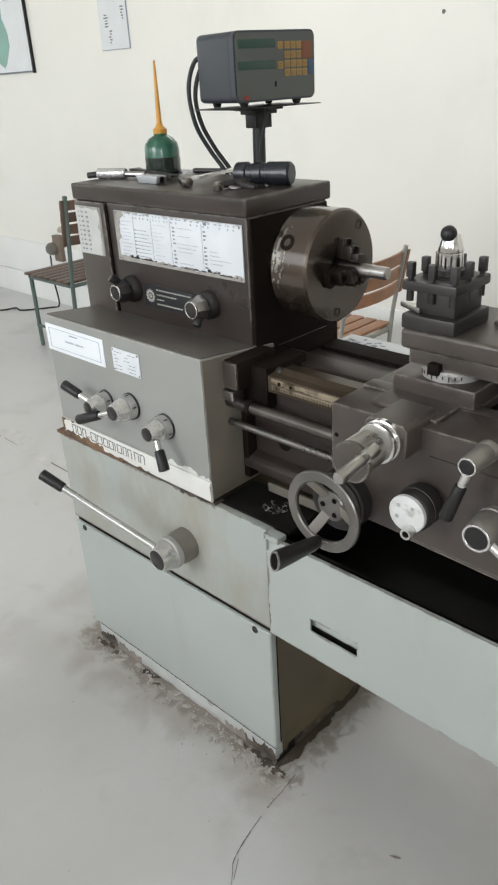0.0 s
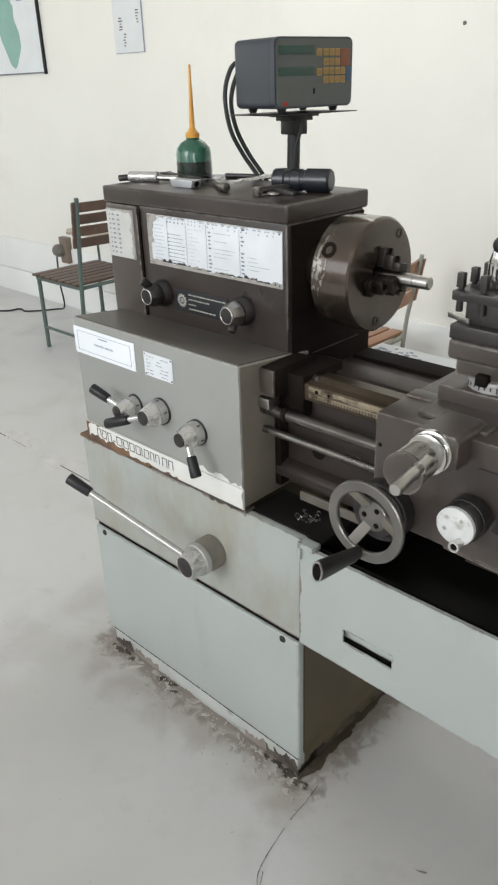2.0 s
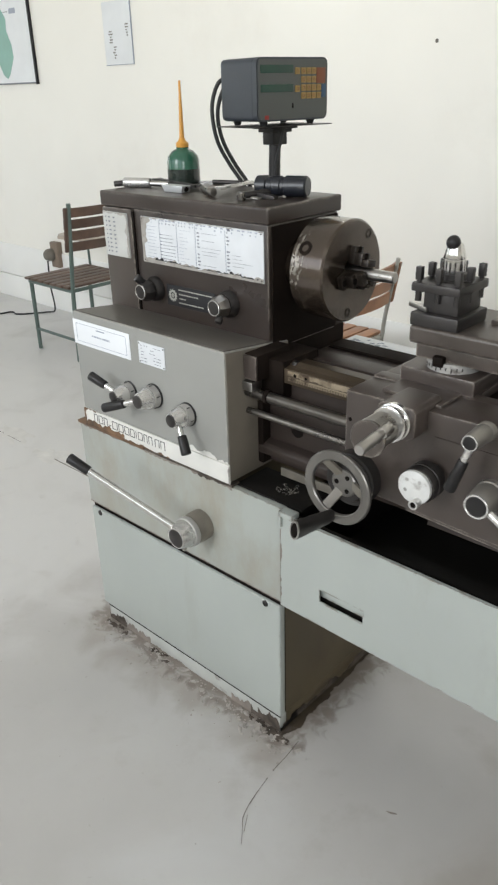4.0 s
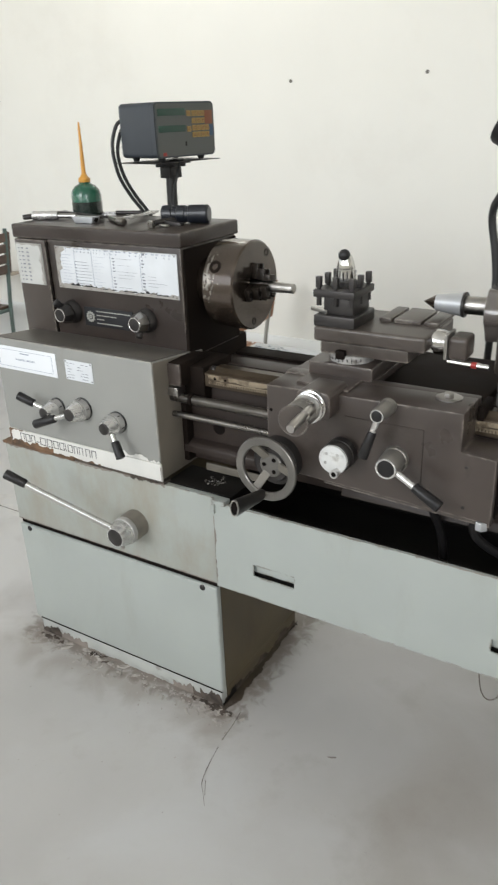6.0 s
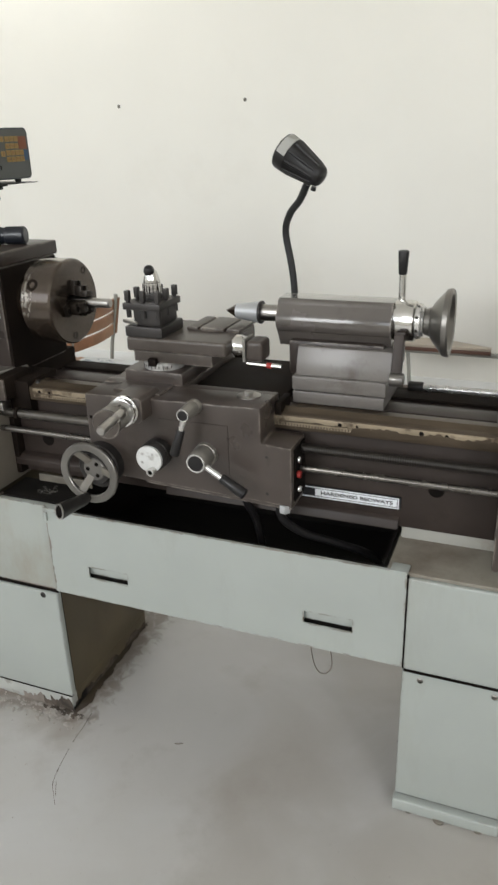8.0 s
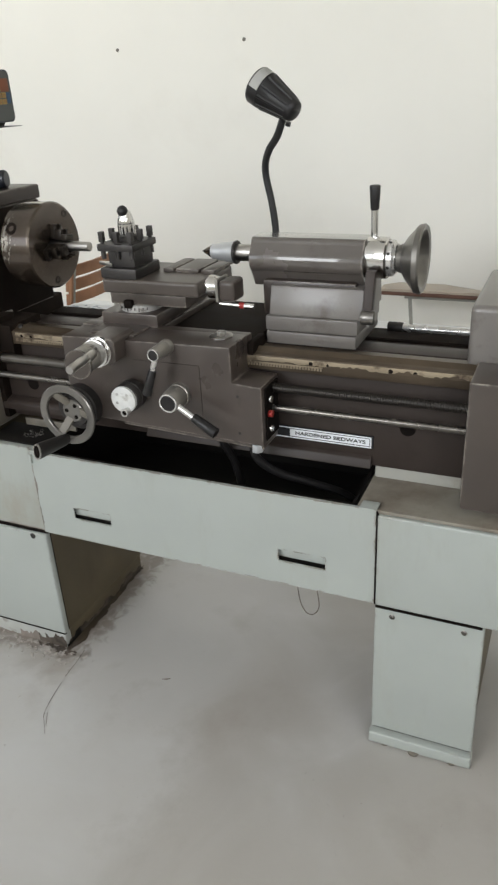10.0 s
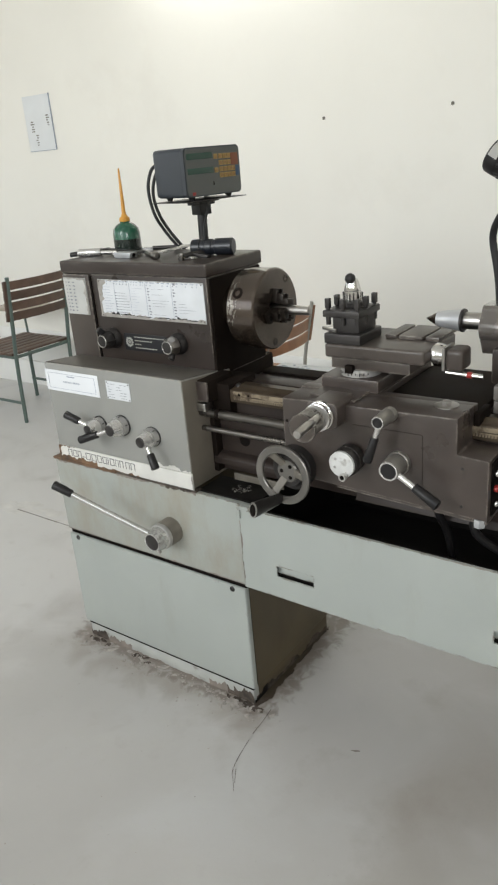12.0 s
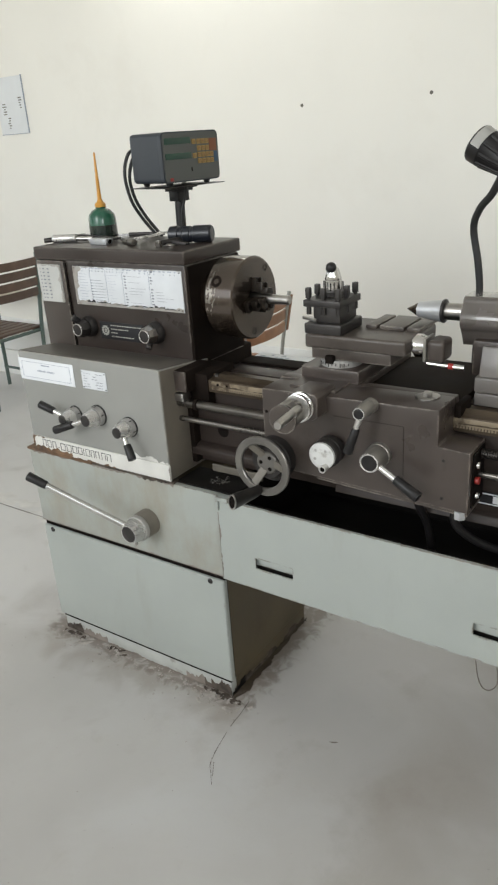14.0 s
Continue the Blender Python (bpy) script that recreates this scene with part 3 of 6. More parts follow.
ragged("dirt_run", left, M_SOOT, (-0.24, -0.0045, 0.662), (-0.135, -0.0045, 0.662), (0, 0, -1), 0.0, 0.010, 60, 1.4)
part("lip", box(B(), -0.429, -0.128, -0.007, 0.02, 0.6625, 0.6685, 0.0015), M_SOOT, left)
part("seam", box(B(), -0.002, 0.0012, 0.0165, 0.0235, 0.058, 0.402), M_GAP, left, smooth=0)
for x in (-0.663, -0.036):
    b2 = turned(B(), (x, -0.003, 0.388), (0, -1, 0), [(0, 0.0085), (0.002, 0.0085), (0.0035, 0.006), (0.0018, 0.0055), (0.0015, 0.001)], 14)
    part("bolt", b2, M_GUN, left)

# chip tray
tray_front = B()
xs, zs = [0.02, 0.128, 0.238, 0.687, 0.798, 0.909], [0.42, 0.4825, 0.5135, 0.6585]
grid = [[tray_front.verts.new((x, -0.015, z)) for z in zs] for x in xs]
for a in range(5):
    for b in range(3):
        if not (b == 1 and a in (1, 3)):
            tray_front.faces.new((grid[a][b], grid[a + 1][b], grid[a + 1][b + 1], grid[a][b + 1]))
for a in range(5):
    lip = [tray_front.verts.new((xs[a + k], -0.0085, 0.6585)) for k in (0, 1)]
    tray_front.faces.new((grid[a][3], grid[a + 1][3], lip[1], lip[0]))
bmesh.ops.remove_doubles(tray_front, verts=tray_front.verts, dist=0.0001)
bmesh.ops.recalc_face_normals(tray_front, faces=tray_front.faces)
bmesh.ops.solidify(tray_front, geom=tray_front.faces[:], thickness=0.0035)
tray = part("chip_tray", tray_front, M_SAGE, lathe, "long pale sage chip tray front with two slots", smooth=0)
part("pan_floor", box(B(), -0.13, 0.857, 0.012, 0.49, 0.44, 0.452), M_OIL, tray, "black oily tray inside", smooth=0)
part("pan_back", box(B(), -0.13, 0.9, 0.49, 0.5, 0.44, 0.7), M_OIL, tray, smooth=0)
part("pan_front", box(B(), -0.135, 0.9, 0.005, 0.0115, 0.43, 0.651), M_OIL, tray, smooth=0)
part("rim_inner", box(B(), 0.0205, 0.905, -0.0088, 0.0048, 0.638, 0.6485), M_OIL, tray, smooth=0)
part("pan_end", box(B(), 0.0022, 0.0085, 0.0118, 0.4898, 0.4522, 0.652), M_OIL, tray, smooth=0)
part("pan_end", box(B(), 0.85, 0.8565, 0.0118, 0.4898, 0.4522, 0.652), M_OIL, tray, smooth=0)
part("corner_gap", box(B(), 0.9095, 0.9128, -0.0145, 0.004, 0.417, 0.655), M_GAP, tray, smooth=0)
for x in (0.128, 0.687):
    part("slot_liner", prism(B(), [(-0.0145, 0.531), (0.001, 0.531), (0.001, 0.4865), (-0.0015, 0.4865), (-0.0015, 0.528), (-0.0145, 0.528)], "x", x - 0.006, x + 0.116), M_SAGE, tray, smooth=0)
ragged("worn_rim", tray, M_GRIME, (0.06, -0.0155, 0.6588), (0.905, -0.0155, 0.6588), (0, 0, -1), 0.0, 0.003, 40, 2.9, "grimy worn rim of the tray")
ragged("chipped_paint", tray, M_GRIME, (0.0205, -0.0155, 0.425), (0.0205, -0.0155, 0.62), (1, 0, 0), 0.0, 0.008, 30, 4.4)
part("apron_hook", box(box(B(), 0.02, 0.058, -0.021, 0.004, 0.654, 0.667, 0.003), 0.02, 0.027, -0.021, -0.012, 0.628, 0.667, 0.002), M_SAGE, tray)

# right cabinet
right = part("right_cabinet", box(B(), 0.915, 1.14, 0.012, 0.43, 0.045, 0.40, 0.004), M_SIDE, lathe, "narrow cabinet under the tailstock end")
part("door", box(B(), 0.909, 1.146, -0.004, 0.016, 0.04, 0.410, 0.005, 3), M_SAGE, right, "pale sage steel access panel")
part("seam", box(B(), 0.913, 1.142, 0.0, 0.0118, 0.408, 0.420), M_GAP, right)
part("seam", box(B(), 0.913, 1.142, 0.001, 0.0118, 0.034, 0.042), M_GAP, right)
part("seam", box(B(), 0.9135, 1.1415, -0.0168, -0.0045, 0.4112, 0.4172), M_GAP, right, smooth=0)
part("kick_plate", box(B(), 0.907, 1.148, -0.021, 0.016, 0.004, 0.036, 0.005, 3), M_SAGE, right)
part("front_panel", box(B(), 0.913, 1.42, -0.018, 0.43, 0.418, 0.648, 0.005, 3), M_SAGE, right, "pale sage upper panel")
part("top_pan", box(B(), 0.866, 1.43, -0.012, 0.44, 0.6495, 0.658, 0.002), M_PAN, right, "dusty pale top pan")
part("tray_corner", box(B(), 0.874, 0.9115, -0.020, 0.012, 0.6585, 0.663, 0.002), M_SAGE, right)
for x in (0.949, 1.105):
    part("bolt", turned(B(), (x, -0.003, 0.384), (0, -1, 0), [(0, 0.0066), (0.002, 0.0066), (0.0034, 0.0046), (0.0014, 0.0042), (0.0012, 0.001)], 14), M_DULL, right)
for x, y in ((1.017, -0.014), (0.945, -0.006), (1.105, -0.008)):
    part("levelling_foot", turned(B(), (x, y, 0.0), (0, 0, 1), [(0, 0.013), (0.004, 0.015), (0.008, 0.015), (0.010, 0.0065), (0.026, 0.0065), (0.028, 0.005)], 18), M_DULLPAINT, right, "oily levelling screw and pad")
part("side_bolt", turned(B(), (0.9095, 0.035, 0.16), (-1, 0, 0), [(0, 0.007), (0.004, 0.007), (0.006, 0.004)], 12), M_GUN, right)

# bed
bed = B()
prism(bed, [(0.115, 0.69), (0.40, 0.69), (0.40, 0.90), (0.115, 0.90)], "x", -0.14, 1.16, 0.004)
body = part("bed", bed, M_BED, lathe, "dark grey cast bed")
part("foot_pad", box(B(), 0.87, 1.2, 0.125, 0.4, 0.658, 0.691, 0.003), M_GALV, body)
part("front_way", prism(B(), [(0.092, 0.901), (0.165, 0.901), (0.165, 0.936), (0.135, 0.936), (0.122, 0.944), (0.108, 0.936), (0.092, 0.934)], "x", -0.13, 1.17, 0.0015), M_WAY, body, "worn front bedway")
part("way_edge", box(B(), -0.045, 1.165, 0.0892, 0.0925, 0.9195, 0.9315, 0.001), M_EDGE, body, "pale worn front edge of the bedway")
part("bed_rib", prism(B(), [(0.088, 0.716), (0.116, 0.716), (0.116, 0.748), (0.096, 0.742), (0.088, 0.734)], "x", -0.13, 0.16, 0.003), M_BED, body, "rounded ledge along the bed's foot")
part("lower_flange", prism(B(), [(0.098, 0.690), (0.116, 0.690), (0.116, 0.716), (0.106, 0.708)], "x", 0.30, 0.865, 0.002), M_BED, body)
part("pale_sheet", box(B(), -0.070, 0.09, 0.094, 0.100, 0.674, 0.694, 0.001), M_DULLPAINT, body, "pale grimy strip under the bed's ledge")
part("inner_way", prism(B(), [(0.19, 0.888), (0.25, 0.888), (0.25, 0.930), (0.19, 0.930)], "x", -0.13, 1.17, 0.002), M_BED, body)
part("rear_way", prism(B(), [(0.345, 0.888), (0.402, 0.888), (0.402, 0.908), (0.345, 0.908)], "x", -0.13, 1.17, 0.0015), M_NEARBLACK, body)
rack = B()
box(rack, -0.045, 0.76, 0.0892, 0.0932, 0.9155, 0.9194)
for k in range(122):
    x = -0.044 + k * 0.0066
    box(rack, x, x + 0.0036, 0.0892, 0.0932, 0.9095, 0.916)
tagged(part("rack", rack, M_EDGE, body, "toothed rack under the front bedway", smooth=0), kind="stuff")
screw = B()
prof = []
for k in range(82):
    x = k * 0.005
    prof += [(x, 0.0105), (x + 0.0022, 0.0105), (x + 0.0026, 0.0078), (x + 0.0046, 0.0078)]
turned(screw, (0.662, 0.06, 0.875), (1, 0, 0), prof, 14)
part("lead_screw", screw, M_SCREW, body, "threaded lead screw", smooth=20)
part("lead_screw_end", rod(B(), (-0.14, 0.06, 0.874), (0.18, 0.06, 0.874), 0.0115), M_RODDARK, body)
part("rod_collar", turned(B(), (-0.080, 0.06, 0.874), (1, 0, 0), [(0, 0.0145), (0.009, 0.0145), (0.010, 0.013)], 22), M_NEARBLACK, body, "oily collar on the screw")
part("feed_rod", rod(B(), (-0.14, 0.06, 0.829), (1.16, 0.06, 0.827), 0.0074), M_DULL, body, "oily feed rod")
for x, z in ((-0.039, 0.786), (0.94, 0.79)):
    part("bed_hole", turned(B(), (x, 0.1155, z), (0, -1, 0), [(0, 0.017), (0.0012, 0.017), (0.0014, 0.016)], 20), M_GAP, body)
part("end_bracket", box(B(), 1.068, 1.16, 0.02, 0.14, 0.672, 0.945, 0.006), M_LOWGREY, body, "dark bracket holding the screw and rod ends")
part("end_cover", box(B(), 1.045, 1.17, 0.142, 0.46, 0.88, 1.055, 0.014, 3), M_BASE, body, "pale grey block closing the bed's end")
for x, r in ((-0.025, 0.0040), (0.004, 0.003), (0.735, 0.0045), (0.772, 0.003), (0.905, 0.005), (0.955, 0.004)):
    part("way_screw", turned(B(), (x, 0.0893, 0.9245), (0, -1, 0), [(0, r), (0.0007, r), (0.0009, r * 0.8)], 12), M_GAP, body)
for a, b, w, seed in ((-0.044, 0.16, 0.006, 1.7), (0.60, 0.80, 0.006, 2.4), (0.80, 1.06, 0.013, 3.8)):
    ragged("oil_film", body, M_WAY, (a, 0.0886, 0.9193), (b, 0.0886, 0.9193), (0, 0, 1), 0.0, w, 24, seed, "brown oil film on the worn edge")
part("name_plate", box(B(), 0.632, 0.868, 0.110, 0.1145, 0.733, 0.763, 0.0012), M_INK, body, "black plate with white border and lettering")
pl = B()
for z in (0.7362, 0.7598):
    box(pl, 0.636, 0.864, 0.1090, 0.1105, z - 0.0013, z + 0.0013)
for x in (0.6373, 0.8627):
    box(pl, x - 0.0013, x + 0.0013, 0.1090, 0.1105, 0.7362, 0.7598)
part("plate_border", pl, M_WHITE, body, smooth=0)
part("plate_ground", box(B(), 0.676, 0.8597, 0.1093, 0.1105, 0.7395, 0.7565), M_WHITE, body, smooth=0)
lettering("plate_words", "HARDENED BEDWAYS", 0.0118, Matrix.Translation((0.770, 0.1088, 0.748)) @ Euler((radians(90), 0, 0)).to_matrix().to_4x4() @ Matrix.Diagonal((1.36, 1.0, 1.0, 1.0)), M_INK, body)
part("scale_cover", box(box(B(), -0.14, 1.1, 0.43, 0.46, 0.80, 0.886, 0.004), -0.14, 1.1, 0.425, 0.465, 0.886, 0.893, 0.002), M_NEARBLACK, body, "dark cover of the measuring scale behind the bed")
part("scale_strip", box(B(), -0.139, 0.30, 0.415, 0.470, 0.8935, 0.8985, 0.001), M_WHITE, body, "pale strip with worn print")
sp = B()
rng = random.Random(9)
for k in range(16):
    x, y = rng.uniform(-0.125, 0.0), rng.uniform(0.42, 0.455)
    box(sp, x, x + rng.uniform(0.004, 0.016), y, y + rng.uniform(0.003, 0.008), 0.8984, 0.8992)
part("strip_print", sp, M_BLUEINK, body, smooth=0)
part("rear_rod", rod(B(), (0.855, 0.42, 0.912), (1.06, 0.42, 0.912), 0.009), M_BRIGHT, body)
part("rear_rod_boss", rod(B(), (0.82, 0.42, 0.912), (0.857, 0.42, 0.912), 0.013, bev=0.002), M_GUN, body)

# feed gearbox
gb = prism(B(), [(-0.007, 0.671), (0.20, 0.671), (0.20, 0.955), (0.14, 0.962), (-0.007, 0.978)], "x", -0.668, -0.135, 0.005)
gear = part("feed_gearbox", gb, M_GREY, lathe, "warm grey feed gearbox with knobs and plates")
# thin plate whose darker colour holds both stain and the right side's shade
part("gear_side", prism(B(), [(-0.0035, 0.6745), (0.197, 0.6745), (0.197, 0.9525), (0.14, 0.9592), (-0.0035, 0.9740)], "x", -0.1352, -0.1335, 0.0005), M_GEARSIDE, gear, "drab stained side of the gearbox, shade in its colour")
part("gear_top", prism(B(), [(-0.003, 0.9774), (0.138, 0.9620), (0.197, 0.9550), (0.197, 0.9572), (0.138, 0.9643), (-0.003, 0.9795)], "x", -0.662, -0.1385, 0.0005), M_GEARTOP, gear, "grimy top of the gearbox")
part("brand_strip", box(B(), -0.664, -0.129, -0.0115, -0.0073, 0.6725, 0.7185, 0.001), M_STRIP, gear, "chipped white strip with dark lettering shapes and rust")
x = -0.622
for w in (0.015, 0.017, 0.015, 0.010, 0.021, 0.019, 0.018, 0.017, 0.004, 0.017, 0.013, 0.014, 0.0, 0.016, 0.016):
    if w:
        # thin hollow shapes, one short dash and one single stroke
        mk, za, zb, s = B(), 0.6885, 0.7105, 0.0019
        if w == 0.010:
            box(mk, x, x + w, -0.0121, -0.0112, 0.6935, 0.6955)
        else:
            box(mk, x, x + s, -0.0121, -0.0112, za, zb)
        if w > 0.010:
            box(mk, x + w - s, x + w, -0.0121, -0.0112, za, zb)
            box(mk, x + s, x + w - s, -0.0121, -0.0112, zb - s, zb)
            if w > 0.0165:
                box(mk, x + s, x + w - s, -0.0121, -0.0112, za, za + s)
        part("mark", mk, M_MARK, gear, smooth=0)
    x += w + 0.0048
ragged("rust_stain", gear, M_RUST, (-0.664, -0.0119, 0.6727), (-0.50, -0.0119, 0.6727), (0, 0, 1), 0.004, 0.020, 22, 3.0, "brown rust creeping up the strip")
ragged("rust_stain", gear, M_RUST, (-0.6635, -0.0117, 0.7183), (-0.585, -0.0117, 0.7183), (0, 0, -1), 0.0, 0.012, 44, 12.0)
ragged("rust_stain", gear, M_RUST, (-0.50, -0.0119, 0.6727), (-0.33, -0.0119, 0.6727), (0, 0, 1), 0.0, 0.008, 40, 6.0)
ragged("rust_stain", gear, M_RUST, (-0.6635, -0.0121, 0.674), (-0.6635, -0.0121, 0.718), (1, 0, 0), 0.002, 0.012, 50, 8.0)
ragged("chipped_paint", gear, M_STRIP, (-0.27, -0.0078, 0.7186), (-0.131, -0.0078, 0.7186), (0, 0, 1), 0.0, 0.014, 30, 1.0, "white ragged edge of the strip")
ragged("chipped_paint", gear, M_GRIME, (-0.1295, -0.0119, 0.674), (-0.1295, -0.0119, 0.717), (-1, 0, 0), 0.001, 0.006, 60, 2.0)
part("paper_label", box(B(), -0.669, -0.445, -0.0085, -0.0072, 0.894, 0.958, 0.0004), M_WHITE, gear, "white paper label with a thin printed frame")
lb = B()
for z in (0.903, 0.949):
    box(lb, -0.655, -0.459, -0.0092, -0.0084, z - 0.0004, z + 0.0004)
for x in (-0.655, -0.459):
    box(lb, x - 0.0004, x + 0.0004, -0.0092, -0.0084, 0.903, 0.949)
box(lb, -0.573, -0.541, -0.0092, -0.0084, 0.941, 0.944)
for k, w in enumerate((0.006, 0.008, 0.007, 0.008, 0.006, 0.003, 0.009, 0.008, 0.007, 0.007, 0.003)):
    box(lb, -0.592 + k * 0.0068, -0.592 + k * 0.0068 + w * 0.6, -0.0089, -0.0084, 0.923, 0.9275)
part("label_print", lb, M_BLUEINK, gear, smooth=0)
part("data_plate", box(B(), -0.413, -0.322, -0.0092, -0.0073, 0.897, 0.949, 0.0006), M_CHART, gear, "small worn data plate")
dp = B()
rng = random.Random(4)
for row in range(6):
    z = 0.941 - row * 0.0075
    x = -0.405
    while x < -0.335:
        w = rng.uniform(0.003, 0.014)
        if rng.random() < 0.5:
            box(dp, x, x + w, -0.0097, -0.0091, z - 0.0006, z + 0.0006)
        x += w + 0.004
part("data_plate_print", dp, M_PRINT, gear, smooth=0)
for x, z in ((-0.409, 0.945), (-0.326, 0.945), (-0.409, 0.901), (-0.326, 0.901)):
    part("rivet", turned(B(), (x, -0.0091, z), (0, -1, 0), [(0, 0.0019), (0.0008, 0.0017), (0.0012, 0.0008)], 10), M_GUN, gear)


def selector(parent, x, y, z, r, tip, grip_r=0.0118, depth=0.054):
    """A black collar, a dull graduated ring, a bright cone with a dark disc, and a short lever with a black grip."""
    part("knob_collar", turned(B(), (x, y, z), (0, -1, 0), [(0, r * 1.16), (0.003, r * 1.16), (0.004, r * 1.1)], 30), M_BLACK, parent)
    part("knob_ring", turned(B(), (x, y - 0.0035, z), (0, -1, 0), [(0, r * 1.07), (0.015, r * 1.05), (0.017, r * 1.02)], 30), M_SCALE, parent, "dull engraved ring")
    for k in range(5):
        a = 2 * math.pi * k / 5 + x * 40
        q = Vector((x + math.cos(a) * r * 1.055, y - 0.011, z + math.sin(a) * r * 1.055))
        part("ring_mark", box(B(), q.x - 0.0011, q.x + 0.0011, q.y - 0.004, q.y + 0.004, q.z - 0.0011, q.z + 0.0011), M_GUN, parent, smooth=0)
    part("knob", turned(B(), (x, y - 0.02, z), (0, -1, 0), [(0, r * 1.03), (0.004, r * 1.05), (0.006, r * 1.03), (depth - 0.026, r * 0.72), (depth - 0.022, r * 0.66), (depth - 0.022, r * 0.58)], 30), M_BRIGHT, parent, "bright conical knob")
    part("knob_disc", turned(B(), (x, y - depth + 0.003, z), (0, -1, 0), [(0, r * 0.6), (0.003, r * 0.6), (0.0036, r * 0.55)], 24), M_GUN, parent)
    if tip:
        p = Vector((x, y - depth * 0.6, z))
        t = Vector(tip)
        g = p.lerp(t, 0.48)
        part("lever_arm", rod(B(), p, g, 0.0068), M_CHROME, parent)
        part("lever_grip", rod(B(), g, t, grip_r * 0.9, grip_r, bev=0.0025), M_BLACK, parent, "black lever grip")


selector(gear, -0.462, -0.007, 0.812, 0.0225, (-0.545, -0.06, 0.848))
selector(gear, -0.371, -0.007, 0.823, 0.026, (-0.482, -0.075, 0.784))
selector(gear, -0.258, -0.007, 0.807, 0.0245, (-0.212, -0.06, 0.739))

# start lever on the cabinet
part("lever_collar", turned(B(), (-0.235, -0.004, 0.525), (0, -1, 0), [(0, 0.0385), (0.026, 0.0385), (0.030, 0.036), (0.046, 0.034)], 32), M_DULLPAINT, left)
part("hub_ring", turned(B(), (-0.235, -0.044, 0.525), (0, -1, 0), [(0, 0.0365), (0.002, 0.038), (0.013, 0.0375), (0.015, 0.0355)], 36), M_SCALE, left, "dull engraved ring")
part("lever_hub", turned(B(), (-0.235, -0.059, 0.525), (0, -1, 0), [(0, 0.0345), (0.003, 0.0352), (0.028, 0.0275), (0.032, 0.0262), (0.032, 0.0245)], 36), M_BRIGHT, left, "bright conical hub")
part("hub_screw", rod(B(), (-0.235, -0.066, 0.497), (-0.235, -0.066, 0.480), 0.0050, bev=0.001), M_STEEL, left)
part("lever_disc", turned(B(), (-0.235, -0.088, 0.525), (0, -1, 0), [(0, 0.0235), (0.003, 0.0235), (0.004, 0.0215)], 28), M_GUN, left)
p, t = Vector((-0.260, -0.075, 0.541)), Vector((-0.502, -0.178, 0.684))
part("start_lever", rod(B(), p, p.lerp(t, 0.84), 0.0085), M_CHROME, left, "long bright start lever")
part("lever_grip", rod(B(), p.lerp(t, 0.80), t, 0.0115, 0.013, bev=0.003), M_BLACK, left, "black lever grip")

# headstock
hs = B()
box(hs, -0.573, -0.139, 0.14, 0.38, 0.94, 1.212, 0.005)
head = part("headstock", hs, M_DARK, lathe, "dark grey headstock with charts and knobs")
part("end_cover", box(B(), -0.69, -0.577, 0.134, 0.38, 0.94, 1.211, 0.005), M_LOWGREY, head, "grey gear cover")
part("top_cover", box(B(), -0.695, -0.133, 0.134, 0.387, 1.2125, 1.248, 0.006, 3), M_DARK, head, "dark lid with tools lying on it")
part("seam", box(B(), -0.579, -0.571, 0.1365, 0.15, 0.96, 1.205), M_GAP, head)
part("lower_column", box(B(), -0.66, -0.14, 0.17, 0.42, 0.70, 0.945, 0.006), M_NEARBLACK, head)
part("drive_side", box(B(), -0.1395, -0.1365, 0.150, 0.378, 0.945, 1.208, 0.001), M_NEARBLACK, head, "thin near-black sheet on the headstock side behind the chuck")
part("side_bracket", box(B(), -0.134, -0.118, 0.09, 0.16, 0.69, 0.905, 0.003), M_NEARBLACK, head)
# block coloured black for its shaded top and side; the plate is its lit front
part("bracket_block", box(B(), -0.134, -0.096, 0.053, 0.16, 0.905, 0.962, 0.003), M_NEARBLACK, head)
part("bracket_face", box(B(), -0.133, -0.097, 0.048, 0.0528, 0.907, 0.960, 0.001), M_CARR, head, "lit grey front of the bracket, laid on as a plate")
part("bracket_body", box(B(), -0.134, -0.056, 0.088, 0.21, 0.862, 0.948, 0.005), M_NEARBLACK, head, "near-black bracket carrying the screw and rod")
part("stop_block", box(B(), -0.133, -0.104, 0.042, 0.075, 0.882, 0.9035, 0.003), M_STEEL, head)
part("bracket_screw", rod(B(), (-0.052, 0.12, 0.935), (-0.040, 0.12, 0.935), 0.010, bev=0.002), M_GUN, head)
part("speed_chart", box(B(), -0.545, -0.150, 0.1375, 0.1402, 1.0895, 1.198, 0.0008), M_CHART, head, "worn white speed chart with torn dark edges")
part("small_chart", box(B(), -0.686, -0.590, 0.1315, 0.1345, 1.092, 1.2, 0.0008), M_AGED, head, "aged grey number chart")
rng = random.Random(11)
ink, faint = B(), B()


def stroke(bm, u, w, z, h):
    """A printed mark on the speed chart; u runs from 0 at its left end to 1."""
    x = -0.545 + 0.395 * u
    box(bm, x, x + 0.395 * w, 0.1369, 0.1376, z - h / 2, z + h / 2)


for u in (0.165, 0.318, 0.475, 0.716):
    stroke(faint, u, 0.0022, 1.146, 0.090)
